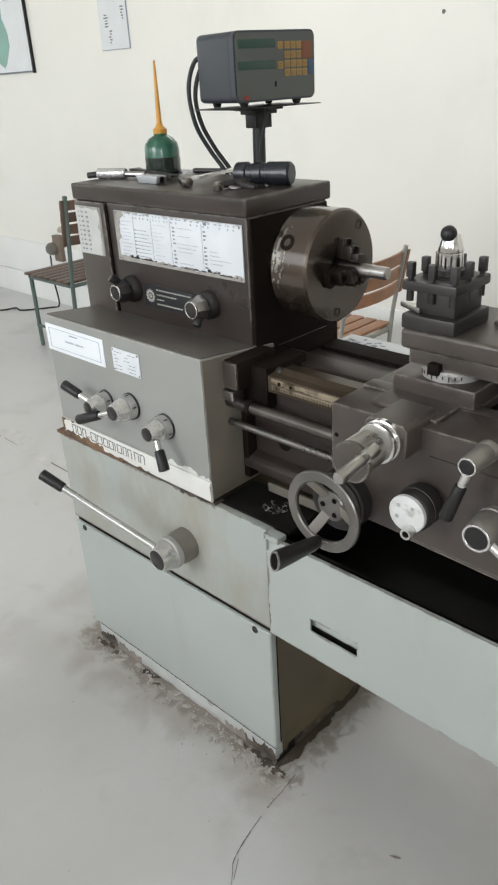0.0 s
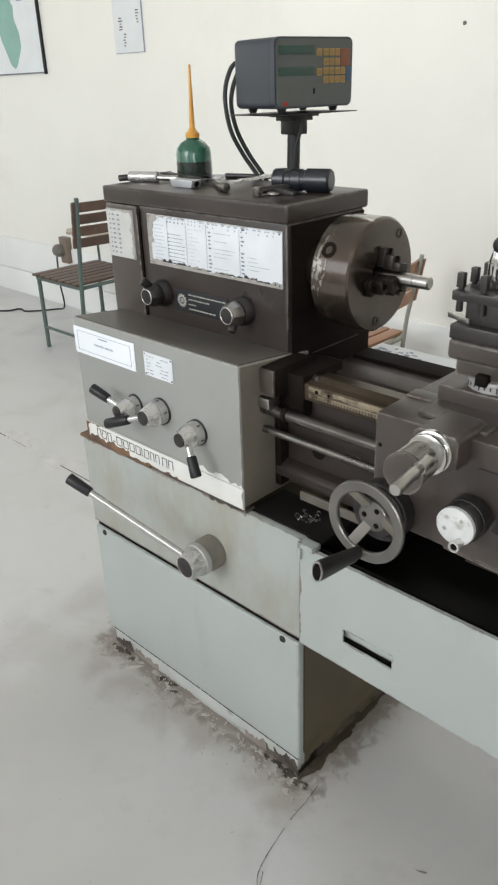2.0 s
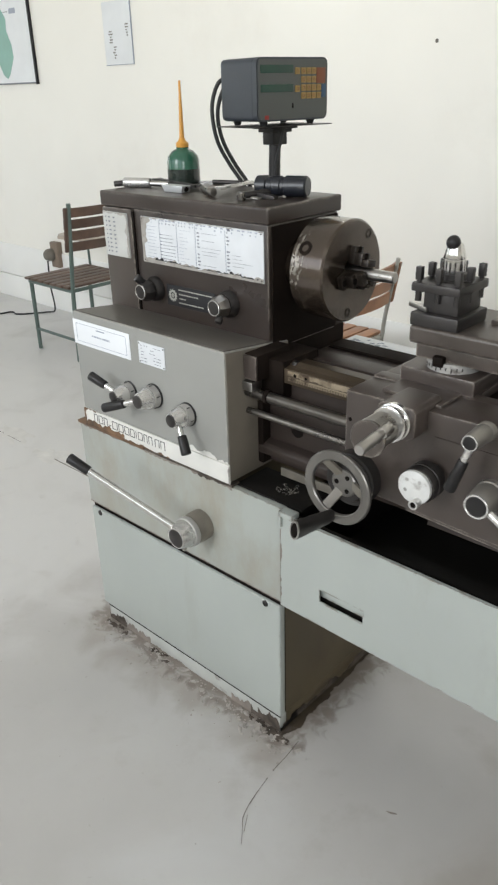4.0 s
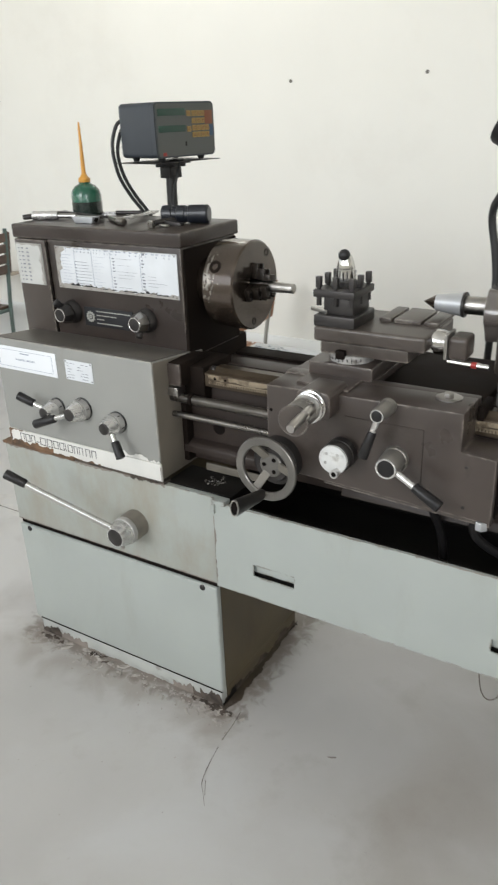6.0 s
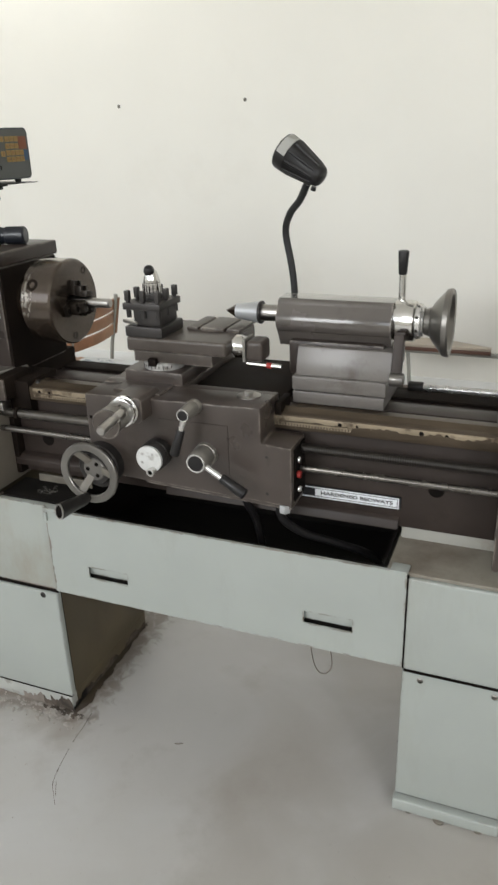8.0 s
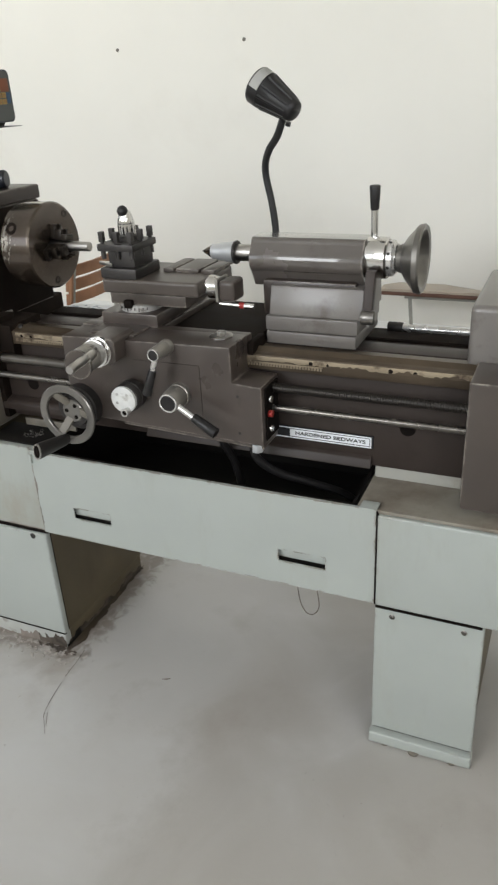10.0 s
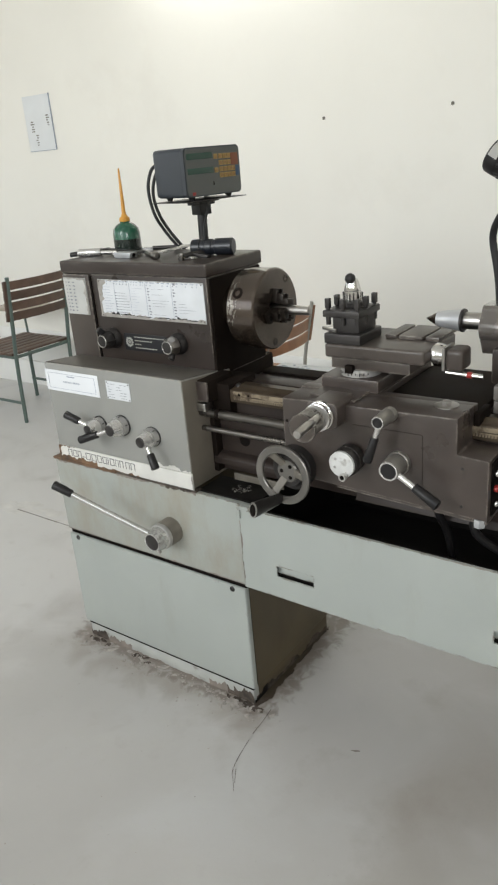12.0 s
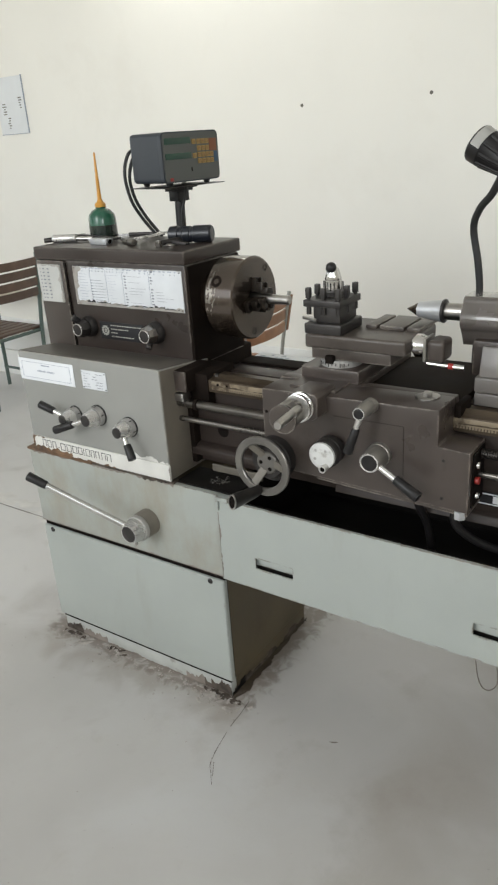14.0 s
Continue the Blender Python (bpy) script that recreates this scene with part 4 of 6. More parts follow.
for row in range(10):
    z = 1.177 - row * 0.0079
    stroke(faint, 0.045 + rng.uniform(0, 0.02), rng.uniform(0.06, 0.1), z, 0.0007)
    if row > 1:
        stroke(ink, 0.168, 0.012, z, 0.0022)
        stroke(ink, 0.18, rng.uniform(0.09, 0.13), z, 0.0009)
    stroke(faint, 0.335, rng.uniform(0.03, 0.11), z, 0.0004)
    for u in (0.492, 0.728):
        if rng.random() < 0.85:
            stroke(ink, u, rng.uniform(0.012, 0.022), z, 0.0030)
    if rng.random() < 0.7:
        stroke(ink, 0.53, rng.uniform(0.05, 0.16), z, 0.0005)
    if rng.random() < 0.6:
        stroke(ink, 0.77, rng.uniform(0.05, 0.16), z + 0.002, 0.0005)
u = 0.06
while u < 0.96:
    w = rng.uniform(0.006, 0.022)
    stroke(faint, u, w, 1.1935, 0.0028)
    if rng.random() < 0.7:
        stroke(ink if rng.random() < 0.4 else faint, u, w * 0.4, 1.1865, 0.0034)
    u += w + rng.uniform(0.006, 0.03)
stroke(ink, 0.735, 0.02, 1.192, 0.005)
tagged(part("chart_print", ink, M_PRINT, head, smooth=0), kind="stuff")
tagged(part("chart_print", faint, M_BLUEINK, head, smooth=0), kind="stuff")
ink = B()
for row in range(9):
    z = 1.187 - row * 0.0105
    for x, w in ((-0.675, 0.004), (-0.664, 0.009), (-0.646, 0.008)):
        box(ink, x, x + w * rng.uniform(0.6, 1), 0.1308, 0.1316, z - 0.0017, z + 0.0017)
part("number_print", ink, M_PRINT, head, smooth=0)
ragged("worn_margin", head, M_MARGIN, (-0.544, 0.1370, 1.0900), (-0.151, 0.1370, 1.0900), (0, 0, 1), 0.004, 0.017, 20, 3.1, "rubbed grey margin of the chart")
ragged("worn_margin", head, M_MARGIN, (-0.5445, 0.1369, 1.0905), (-0.5445, 0.1369, 1.1970), (1, 0, 0), 0.008, 0.046, 20, 9.4)
ragged("worn_margin", head, M_MARGIN, (-0.544, 0.1370, 1.1975), (-0.151, 0.1370, 1.1975), (0, 0, -1), 0.0, 0.004, 40, 5.2)
for a, b, z, w, seed in ((-0.50, -0.41, 1.099, 0.007, 1.0), (-0.40, -0.33, 1.0965, 0.004, 2.0), (-0.325, -0.255, 1.0965, 0.008, 4.0), (-0.25, -0.215, 1.098, 0.010, 7.0), (-0.215, -0.165, 1.0955, 0.005, 8.0)):
    ragged("torn_edge", head, M_INK, (a, 0.1364, z), (b, 0.1364, z), (0, 0, 1), 0.0, w, 90, seed, "torn dark edge of the print")
for x, z in ((-0.539, 1.193), (-0.156, 1.193), (-0.539, 1.095), (-0.156, 1.095)):
    part("rivet", turned(B(), (x, 0.137, z), (0, -1, 0), [(0, 0.0019), (0.0008, 0.0017), (0.0012, 0.0008)], 10), M_GUN, head)
ragged("worn_margin", head, M_MARGIN, (-0.591, 0.1310, 1.093), (-0.591, 0.1310, 1.199), (-1, 0, 0), 0.002, 0.014, 30, 5.0)
ragged("worn_margin", head, M_MARGIN, (-0.685, 0.1310, 1.1992), (-0.592, 0.1310, 1.1992), (0, 0, -1), 0.001, 0.008, 40, 6.0)
part("maker_plate", box(B(), -0.468, -0.303, 0.1382, 0.1402, 0.995, 1.045, 0.0006), M_INK, head, "black plate with pale print")
mk = B()
ring(mk, (-0.447, 0.1378, 1.02), (0, 1, 0), 0.0125, 0.008, 0.001, 20)
ring(mk, (-0.447, 0.1378, 1.02), (0, 1, 0), 0.005, 0.002, 0.001, 14)
for k in range(12):
    a = k * math.pi / 6
    box(mk, -0.447 + 0.0135 * math.cos(a) - 0.0015, -0.447 + 0.0135 * math.cos(a) + 0.0015, 0.1374, 0.1382, 1.02 + 0.0135 * math.sin(a) - 0.0015, 1.02 + 0.0135 * math.sin(a) + 0.0015)
for row, (a, b) in enumerate(((0, 0.115), (0, 0.06), (0, 0.02), (0, 0.08))):
    x = -0.425
    while x < -0.425 + b:
        w = rng.uniform(0.004, 0.01)
        box(mk, x, x + w, 0.1374, 0.1383, 1.036 - row * 0.0105 - 0.0014, 1.036 - row * 0.0105 + 0.0014)
        x += w + 0.0022
part("maker_print", mk, M_GALV, head, smooth=0)


def hex_knob(x, z, tab):
    part("knob_collar", turned(B(), (x, 0.14, z), (0, -1, 0), [(0, 0.03), (0.012, 0.03), (0.016, 0.027), (0.022, 0.025)], 30), M_GUN, head)
    part("knob", turned(B(), (x, 0.119, z), (0, -1, 0), [(0, 0.021), (0.004, 0.026), (0.014, 0.026), (0.03, 0.019), (0.03, 0.016)], 8), M_GUN if tab else M_STEEL, head, "faceted selector knob")
    part("knob_ring", ring(B(), (x, 0.088, z), (0, 1, 0), 0.0185, 0.0155, 0.004, 24), M_CHROME, head)
    part("knob_disc", turned(B(), (x, 0.0905, z), (0, -1, 0), [(0, 0.0155), (0.003, 0.0155), (0.0035, 0.013)], 24), M_GUN, head)
    if tab:
        part("knob_tab", rod(B(), (x - 0.004, 0.105, z + 0.018), (x - 0.012, 0.088, z + 0.035), 0.009, 0.0105, bev=0.003), M_BLACK, head)
    else:
        part("knob_tab", rod(B(), (x + 0.004, 0.105, z - 0.018), (x + 0.008, 0.09, z - 0.033), 0.008, 0.009, bev=0.003), M_GUN, head)


hex_knob(-0.508, 1.028, True)
hex_knob(-0.256, 1.030, False)

# chuck
R = 0.1065
chuck = part("chuck", turned(B(), (-0.139, AY, AZ), (1, 0, 0), [(0, 0.06), (0.050, 0.06), (0.050, R - 0.005), (0.053, R - 0.002), (0.072, R - 0.002), (0.074, R), (0.132, R), (0.136, R - 0.004), (0.136, 0.03), (0.11, 0.03)], 64), M_CHUCK, lathe, "oily steel three-jaw chuck")
FX = -0.139 + 0.136


def radial(a, r, x):
    return Vector((x, AY + r * math.cos(a), AZ + r * math.sin(a)))


for j in range(3):
    a = radians(80 + 120 * j)
    m = Matrix.Translation((0, AY, AZ)) @ Matrix.Rotation(a, 4, "X")
    jb = B()
    box(jb, FX - 0.004, FX + 0.012, 0.016, 0.052, -0.015, 0.015, 0.002)
    box(jb, FX + 0.010, FX + 0.030, 0.014, 0.040, -0.0145, 0.0145, 0.002)
    box(jb, FX + 0.028, FX + 0.046, 0.0125, 0.028, -0.014, 0.014, 0.002)
    bmesh.ops.transform(jb, matrix=m, verts=jb.verts)
    part("jaw", jb, M_JAW, chuck, "stepped chuck jaw")
    kb = B()
    for rr in (0.046, 0.034):
        turned(kb, radial(a, rr, FX + (0.012 if rr > 0.04 else 0.030)), (1, 0, 0), [(0, 0.0065), (0.0015, 0.0065), (0.0015, 0.0045), (0.0005, 0.004)], 14)
    part("jaw_screw", kb, M_GAP, chuck)
for a, rr in ((52, 0.088), (262, 0.086)):
    part("face_bolt", turned(B(), radial(radians(a), rr, FX - 0.002), (1, 0, 0), [(0, 0.009), (0.0032, 0.009), (0.0032, 0.006), (0.001, 0.005)], 18), M_JAW, chuck)
for a in (148, 28, 268):
    a = radians(a)
    d = Vector((0, math.cos(a), math.sin(a)))
    part("key_socket", turned(B(), radial(a, R - 0.003, -0.139 + 0.083), d, [(0, 0.015), (0.004, 0.015), (0.004, 0.008), (0.0008, 0.007), (0.0008, 0.0005)], 18), M_NEARBLACK, chuck)

patch = B()
for i in range(64):
    for j in range(60):
        a, x = radians(128 + i * 1.15), -0.0845 + j * 0.00085
        far = math.hypot((i * 1.15 - 34) / 30, (x + 0.0735) / 0.020)
        near = math.hypot((a - radians(148)) * R, x + 0.056)
        w = noise.noise(Vector((a * 9, x * 190, 3.1))) + 0.55 * noise.noise(Vector((a * 34, x * 420, 8.4)))
        if w < 0.62 * far - 0.22 or near < 0.0165:
            continue
        r0 = R + (0.0005 if x > -0.0655 else -0.0015)
        da, dx = radians(0.6), 0.00045
        patch.faces.new([patch.verts.new(radial(p, r0, q)) for p, q in ((a - da, x - dx), (a + da, x - dx), (a + da, x + dx), (a - da, x + dx))])
part("worn_patch", patch, M_RUB, chuck, "bright worn patch beside the key socket", smooth=0)

bar = thing("steel_bar", (FX, AY, AZ), "bright turned steel bar clamped in the chuck", "workpiece")
part("bar", turned(B(), (FX - 0.01, AY, AZ), (1, 0, 0), [(0, 0.0125), (0.084, 0.0125), (0.084, 0.0118), (0.114, 0.0118), (0.116, 0.0095)], 24), M_STEEL, bar)

# carriage
ap = prism(B(), [(0.165, 0.775), (0.655, 0.757), (0.655, 0.893), (0.588, 0.897), (0.588, 0.975), (0.165, 0.968)], "y", 0.005, 0.10, 0.005)
car = part("carriage", ap, M_CARR, lathe, "dark grey carriage with levers and dials")
part("saddle", box(box(B(), 0.165, 0.588, 0.09, 0.125, 0.940, 0.972, 0.005), 0.165, 0.36, 0.02, 0.42, 0.94, 0.966, 0.004), M_CARR, car)
part("saddle_wing", box(B(), 0.3605, 0.588, 0.1255, 0.42, 0.931, 0.952, 0.004), M_NEARBLACK, car, "near-black rear wing of the saddle")
part("saddle_wiper", box(B(), 0.589, 0.604, 0.09, 0.16, 0.925, 0.960, 0.004), M_NEARBLACK, car)
sb = B()
box(sb, 0.655, 0.6585, 0.02, 0.09, 0.765, 0.885, 0.001)
part("side_cover", sb, M_GAP, car)
for k, z in enumerate((0.858, 0.824, 0.79)):
    part("push_button", rod(B(), (0.658, 0.035, z), (0.667, 0.035, z), 0.008, bev=0.0015), M_RED if k == 1 else M_CHROME, car)
part("filler_rim", turned(B(), (0.537, 0.075, 0.9745), (0, 0, 1), [(0, 0.026), (0.002, 0.026), (0.003, 0.023), (0.0015, 0.012)], 28), M_STEEL, car)
part("filler_plug", rod(B(), (0.537, 0.075, 0.975), (0.537, 0.075, 0.986), 0.010, bev=0.002, seg=6), M_STEEL, car)
part("drain_nut", rod(B(), (0.636, 0.016, 0.757), (0.636, 0.016, 0.738), 0.0125, bev=0.002, seg=6), M_PALESTEEL, car)
part("seam", box(B(), 0.513, 0.5141, 0.0038, 0.0053, 0.775, 0.928), M_BED, car)
part("seam", box(B(), 0.35, 0.513, 0.0038, 0.0053, 0.9275, 0.9286), M_BED, car)

part("lower_lip", prism(B(), [(0.30, 0.7615), (0.652, 0.7465), (0.652, 0.7570), (0.30, 0.7718)], "y", 0.012, 0.095, 0.002), M_LOWGREY, car)
for z in (0.912,):
    part("apron_screw", turned(B(), (0.176, 0.0052, z), (0, -1, 0), [(0, 0.0038), (0.0008, 0.0038), (0.001, 0.003)], 12), M_GAP, car)
for x, z in ((0.60, 0.868), (0.60, 0.782), (0.245, 0.79), (0.52, 0.79)):
    part("apron_screw", turned(B(), (x, 0.0052, z), (0, -1, 0), [(0, 0.0034), (0.0008, 0.0034), (0.001, 0.0026)], 12), M_GUN, car)

# traverse handwheel
HX, HZ = 0.197, 0.802
part("wheel_boss", turned(B(), (HX, 0.005, HZ), (0, -1, 0), [(0, 0.053), (0.024, 0.053), (0.026, 0.049), (0.030, 0.049), (0.032, 0.041), (0.040, 0.038)], 34), M_GUN, car, "grimy drum behind the handwheel")
wheel = part("handwheel", ring(B(), (HX, -0.058, HZ), (0, 1, 0), 0.0735, 0.0545, 0.010, 56), M_WHEEL, car, "bare steel traverse handwheel with worn rim")
part("wheel_hub", turned(B(), (HX, -0.018, HZ), (0, -1, 0), [(0, 0.024), (0.004, 0.028), (0.019, 0.0275), (0.021, 0.0255)], 30), M_WHEEL, car)
for k in range(3):
    a = radians(242 + 120 * k)
    sp = prism(B(), [(0.018, -0.0385), (0.0575, -0.0605), (0.0575, -0.0545), (0.018, -0.0295)], "z", -0.0095, 0.0095, 0.0015)
    bmesh.ops.transform(sp, matrix=Matrix.Translation((HX, 0, HZ)) @ Matrix.Rotation(-a, 4, "Y"), verts=sp.verts)
    part("spoke", sp, M_DULLPAINT, car)
    q = (HX + 0.016 * math.cos(a + 1), -0.0388, HZ + 0.016 * math.sin(a + 1))
    part("hub_screw", turned(B(), q, (0, -1, 0), [(0, 0.0048), (0.0012, 0.0048), (0.0014, 0.004)], 12), M_GAP, car)
# the crank's grip is a flattened tube, taller than wide
hd = Vector((-0.08, -1, 0.12)).normalized()
gm = Matrix.Translation((0.190, -0.062, 0.742)) @ hd.to_track_quat("-Y", "Z").to_matrix().to_4x4() @ Matrix.Diagonal((0.72, 1.0, 1.25, 1.0))
for nm, mat, lbl, pr in (("crank_handle", M_GUN, "dark flattened crank grip", [(0, 0.009), (0.012, 0.0115), (0.090, 0.0152), (0.1005, 0.0152)]), ("handle_cap", M_STEEL, "", [(0.1007, 0.0153), (0.1035, 0.0150), (0.1035, 0.0122), (0.1015, 0.0118)]), ("handle_bore", M_GAP, "", [(0.1016, 0.0117), (0.1022, 0.0116)])):
    hb_ = turned(B(), (0, 0, 0), (0, -1, 0), pr, 26)
    bmesh.ops.transform(hb_, matrix=gm, verts=hb_.verts)
    part(nm, hb_, mat, car, lbl)

# graduated dial
part("dial_drum", turned(B(), (0.350, 0.005, 0.853), (0, -1, 0), [(0, 0.026), (0.010, 0.026), (0.012, 0.0335), (0.030, 0.0335), (0.031, 0.0322), (0.033, 0.0322), (0.034, 0.0335), (0.046, 0.0325), (0.048, 0.031)], 32), M_GUN, car)
part("dial_face", turned(B(), (0.348, -0.043, 0.852), (0, -1, 0), [(0, 0.0305), (0.006, 0.0305), (0.007, 0.0292)], 32), M_DIALFACE, car, "worn white dial face")
part("dial_knob", turned(B(), (0.358, -0.049, 0.829), (0, -1, 0), [(0, 0.0075), (0.016, 0.0092), (0.018, 0.0085), (0.018, 0.0062), (0.016, 0.0056)], 18), M_BRIGHT, car)
part("dial_knob_bore", turned(B(), (0.358, -0.0652, 0.829), (0, -1, 0), [(0, 0.0054), (0.0008, 0.005)], 14), M_GAP, car)
for u, v in ((-0.014, 0.012), (0.010, 0.013), (-0.016, -0.008)):
    part("dial_screw", turned(B(), (0.348 + u, -0.0499, 0.852 + v), (0, -1, 0), [(0, 0.0034), (0.0006, 0.0032)], 12), M_SCALE, car)


def apron_lever(x, z, depth, r, tip, split, arm_r, grip_r):
    part("lever_boss", turned(B(), (x, 0.005, z), (0, -1, 0), [(0, r * 1.2), (0.010, r * 1.2), (0.012, r * 1.1), (0.016, r * 1.14), (0.030, r * 1.1), (depth, r), (depth + 0.003, r * 0.9), (depth + 0.003, r * 0.75)], 28), M_SATIN, car, "dull satin lever boss")
    part("boss_disc", turned(B(), (x, 0.005 - depth, z), (0, -1, 0), [(0, r * 0.78), (0.0035, r * 0.78), (0.004, r * 0.7)], 24), M_BLACK, car)
    part("boss_ring", ring(B(), (x, 0.005 - depth - 0.0035, z), (0, 1, 0), r * 0.96, r * 0.80, 0.003, 28), M_BRIGHT, car)
    p, t = Vector((x, 0.005 - depth * 0.8, z)), Vector(tip)
    part("lever_arm", rod(B(), p, p.lerp(t, split + 0.1), arm_r), M_BRIGHT, car)
    part("lever_grip", rod(B(), p.lerp(t, split), t, grip_r * 0.85, grip_r, bev=0.003), M_BLACK, car, "black lever grip")


apron_lever(0.441, 0.966, 0.058, 0.0140, (0.413, -0.053, 0.873), 0.40, 0.006, 0.0105)
apron_lever(0.461, 0.858, 0.052, 0.0222, (0.572, -0.052, 0.803), 0.5, 0.0075, 0.0125)

# cross slide
part("cross_slide", prism(B(), [(0.222, 0.036), (0.345, 0.026), (0.345, 0.30), (0.222, 0.30)], "z", 0.9665, 0.9752, 0.002), M_CARR, car, "thin dark way cover on the cross slide")
part("slide_bed", box(B(), 0.236, 0.338, 0.31, 0.41, 0.955, 0.985, 0.003), M_NEARBLACK, car)
part("screw_bracket", prism(B(), [(0.260, 0.934), (0.272, 0.924), (0.318, 0.924), (0.334, 0.934), (0.334, 0.978), (0.326, 0.985), (0.268, 0.985), (0.260, 0.978)], "y", -0.036, 0.050, 0.003), M_CARR, car, "square housing of the cross-slide screw")
part("cross_dial", turned(B(), (0.296, -0.036, 0.957), (0.05, -1, 0.02), [(0, 0.0325), (0.010, 0.0325), (0.011, 0.030), (0.014, 0.030), (0.016, 0.0315), (0.024, 0.0315), (0.025, 0.029)], 40), M_CHROME, car, "bright graduated dial ring")
part("dial_ring", turned(B(), (0.2972, -0.061, 0.9576), (0.05, -1, 0.02), [(0, 0.0275), (0.014, 0.0275)], 36), M_SCALE, car)
part("dial_grip", knurl(B(), (0.2978, -0.075, 0.958), (0.05, -1, 0.02), 0.0282, 0.0012, 0.042, 54), M_STEEL, car, "bright knurled dial grip", smooth=0)
part("crank_plate", turned(B(), (0.300, -0.117, 0.956), (0.05, -1, 0.02), [(0, 0.0305), (0.006, 0.0318), (0.008, 0.0305)], 36), M_LOWGREY, car, "dark worn crank plate")
part("plate_edge", ring(B(), (0.3004, -0.1245, 0.9562), (0.05, -1, 0.02), 0.0319, 0.0311, 0.0012, 40), M_WHEEL, car)
part("crank_boss", turned(B(), (0.324, -0.100, 0.974), (0.1, -1, -0.02), [(0, 0.0095), (0.024, 0.010), (0.026, 0.009)], 20), M_STEEL, car)
part("crank_handle", turned(B(), (0.3265, -0.124, 0.9745), (0.1, -1, -0.02), [(0, 0.0075), (0.016, 0.008), (0.018, 0.0096), (0.070, 0.0094), (0.073, 0.008), (0.073, 0.005)], 20), M_STEEL, car)

# tool post
TY = 0.035
SET_BACK = Matrix.Translation((-0.054, 0.067, -0.082)) @ Matrix.Scale(1.055, 4)


def post_part(name, bm, material, parent, label="", smooth=38):
    """A part of the tool post, which stands back over the cross slide."""
    bmesh.ops.transform(bm, matrix=SET_BACK, verts=bm.verts)
    return part(name, bm, material, parent, label, smooth)


post_part("swivel_base", box(B(), 0.257, 0.398, TY - 0.005, TY + 0.15, 0.998, 1.027, 0.005), M_CARR, car)
post_part("swivel_scale", turned(B(), (0.332, TY + 0.046, 1.0268), (0, 0, 1), [(0, 0.0455), (0.012, 0.0455), (0.0155, 0.0425)], 48), M_SCALE, car, "pale degree ring")
tk = B()
for k in range(9):
    a = radians(-136 + 92 * k / 8)
    c = Vector((0.332 + 0.0457 * math.cos(a), TY + 0.046 + 0.0457 * math.sin(a), 1.033))
    box(tk, c.x - 0.0009, c.x + 0.0009, c.y - 0.0007, c.y + 0.0007, c.z - (0.004 if k % 3 == 0 else 0.001), c.z + 0.004)
post_part("scale_marks", tk, M_GUN, car, smooth=0)
post_part("swivel_clamp", box(B(), 0.316, 0.336, TY - 0.003, TY + 0.02, 1.036, 1.054, 0.003), M_NEARBLACK, car)
post_part("lower_slide", box(B(), 0.278, 0.465, TY + 0.008, TY + 0.14, 1.043, 1.068, 0.003), M_LOWGREY, car)
post_part("top_slide", box(B(), 0.266, 0.499, TY, TY + 0.175, 1.068, 1.099, 0.007, 3), M_LOWGREY, car, "worn grey top slide of the tool post")
for x, w in ((0.372, 0.026), (0.404, 0.056), (0.466, 0.031)):
    post_part("slide_rib", box(B(), x, x + w, TY + 0.085, TY + 0.19, 1.0985, 1.107, 0.003), M_LOWGREY, car)
post_part("tool_block", box(B(), 0.266, 0.355, TY, TY + 0.104, 1.099, 1.122, 0.004), M_GUN, car)
post_part("post_neck", box(B(), 0.283, 0.347, TY + 0.012, TY + 0.092, 1.122, 1.157, 0.003), M_GUN, car)
post_part("post_plate", box(B(), 0.265, 0.354, TY, TY + 0.100, 1.157, 1.172, 0.003), M_GUN, car, "blackened four-way tool post")
for x, y in ((0.274, 0.01), (0.310, 0.01), (0.345, 0.01), (0.274, 0.050), (0.345, 0.050), (0.274, 0.090), (0.310, 0.090), (0.345, 0.090)):
    sc = box(B(), x - 0.0054, x + 0.0054, TY + y - 0.0054, TY + y + 0.0054, 1.175, 1.197, 0.0015)
    rod(sc, (x, TY + y, 1.170), (x, TY + y, 1.18), 0.0042, seg=10)
    rod(sc, (x, TY + y, 1.140), (x, TY + y, 1.158), 0.0055, seg=10)
    post_part("clamp_screw", sc, M_GUN, car)
post_part("post_washer", turned(B(), (0.311, TY + 0.054, 1.172), (0, 0, 1), [(0, 0.030), (0.002, 0.030), (0.003, 0.024), (0.011, 0.023), (0.012, 0.021)], 32), M_GUN, car)
post_part("post_handle", turned(B(), (0.311, TY + 0.054, 1.184), (0, 0, 1), [(0, 0.0185), (0.002, 0.0192), (0.022, 0.0188), (0.023, 0.0178), (0.025, 0.0185), (0.036, 0.0155), (0.047, 0.012), (0.050, 0.007)], 32), M_CHROME, car, "bright clamping handle")
post_part("handle_neck", rod(B(), (0.311, TY + 0.054, 1.216), (0.3105, TY + 0.047, 1.228), 0.007), M_CHROME, car)
post_part("handle_ball", ball(B(), (0.3105, TY + 0.046, 1.2335), 0.0118, 20), M_BLACK, car)
post_part("tool_bit", prism(B(), [(0.246, TY + 0.028), (0.292, TY + 0.008), (0.292, TY + 0.034)], "z", 1.1225, 1.1305, 0.001), M_STEEL, car)
post_part("slide_dial", turned(B(), (0.499, TY + 0.05, 1.082), (1, 0, 0), [(0, 0.018), (0.004, 0.018), (0.006, 0.0245), (0.018, 0.0245), (0.020, 0.023), (0.030, 0.021), (0.033, 0.016)], 32), M_CHROME, car, "bright graduated dial")
post_part("crank_flange", box(B(), 0.527, 0.534, TY + 0.023, TY + 0.077, 1.055, 1.104, 0.003), M_SATIN, car)
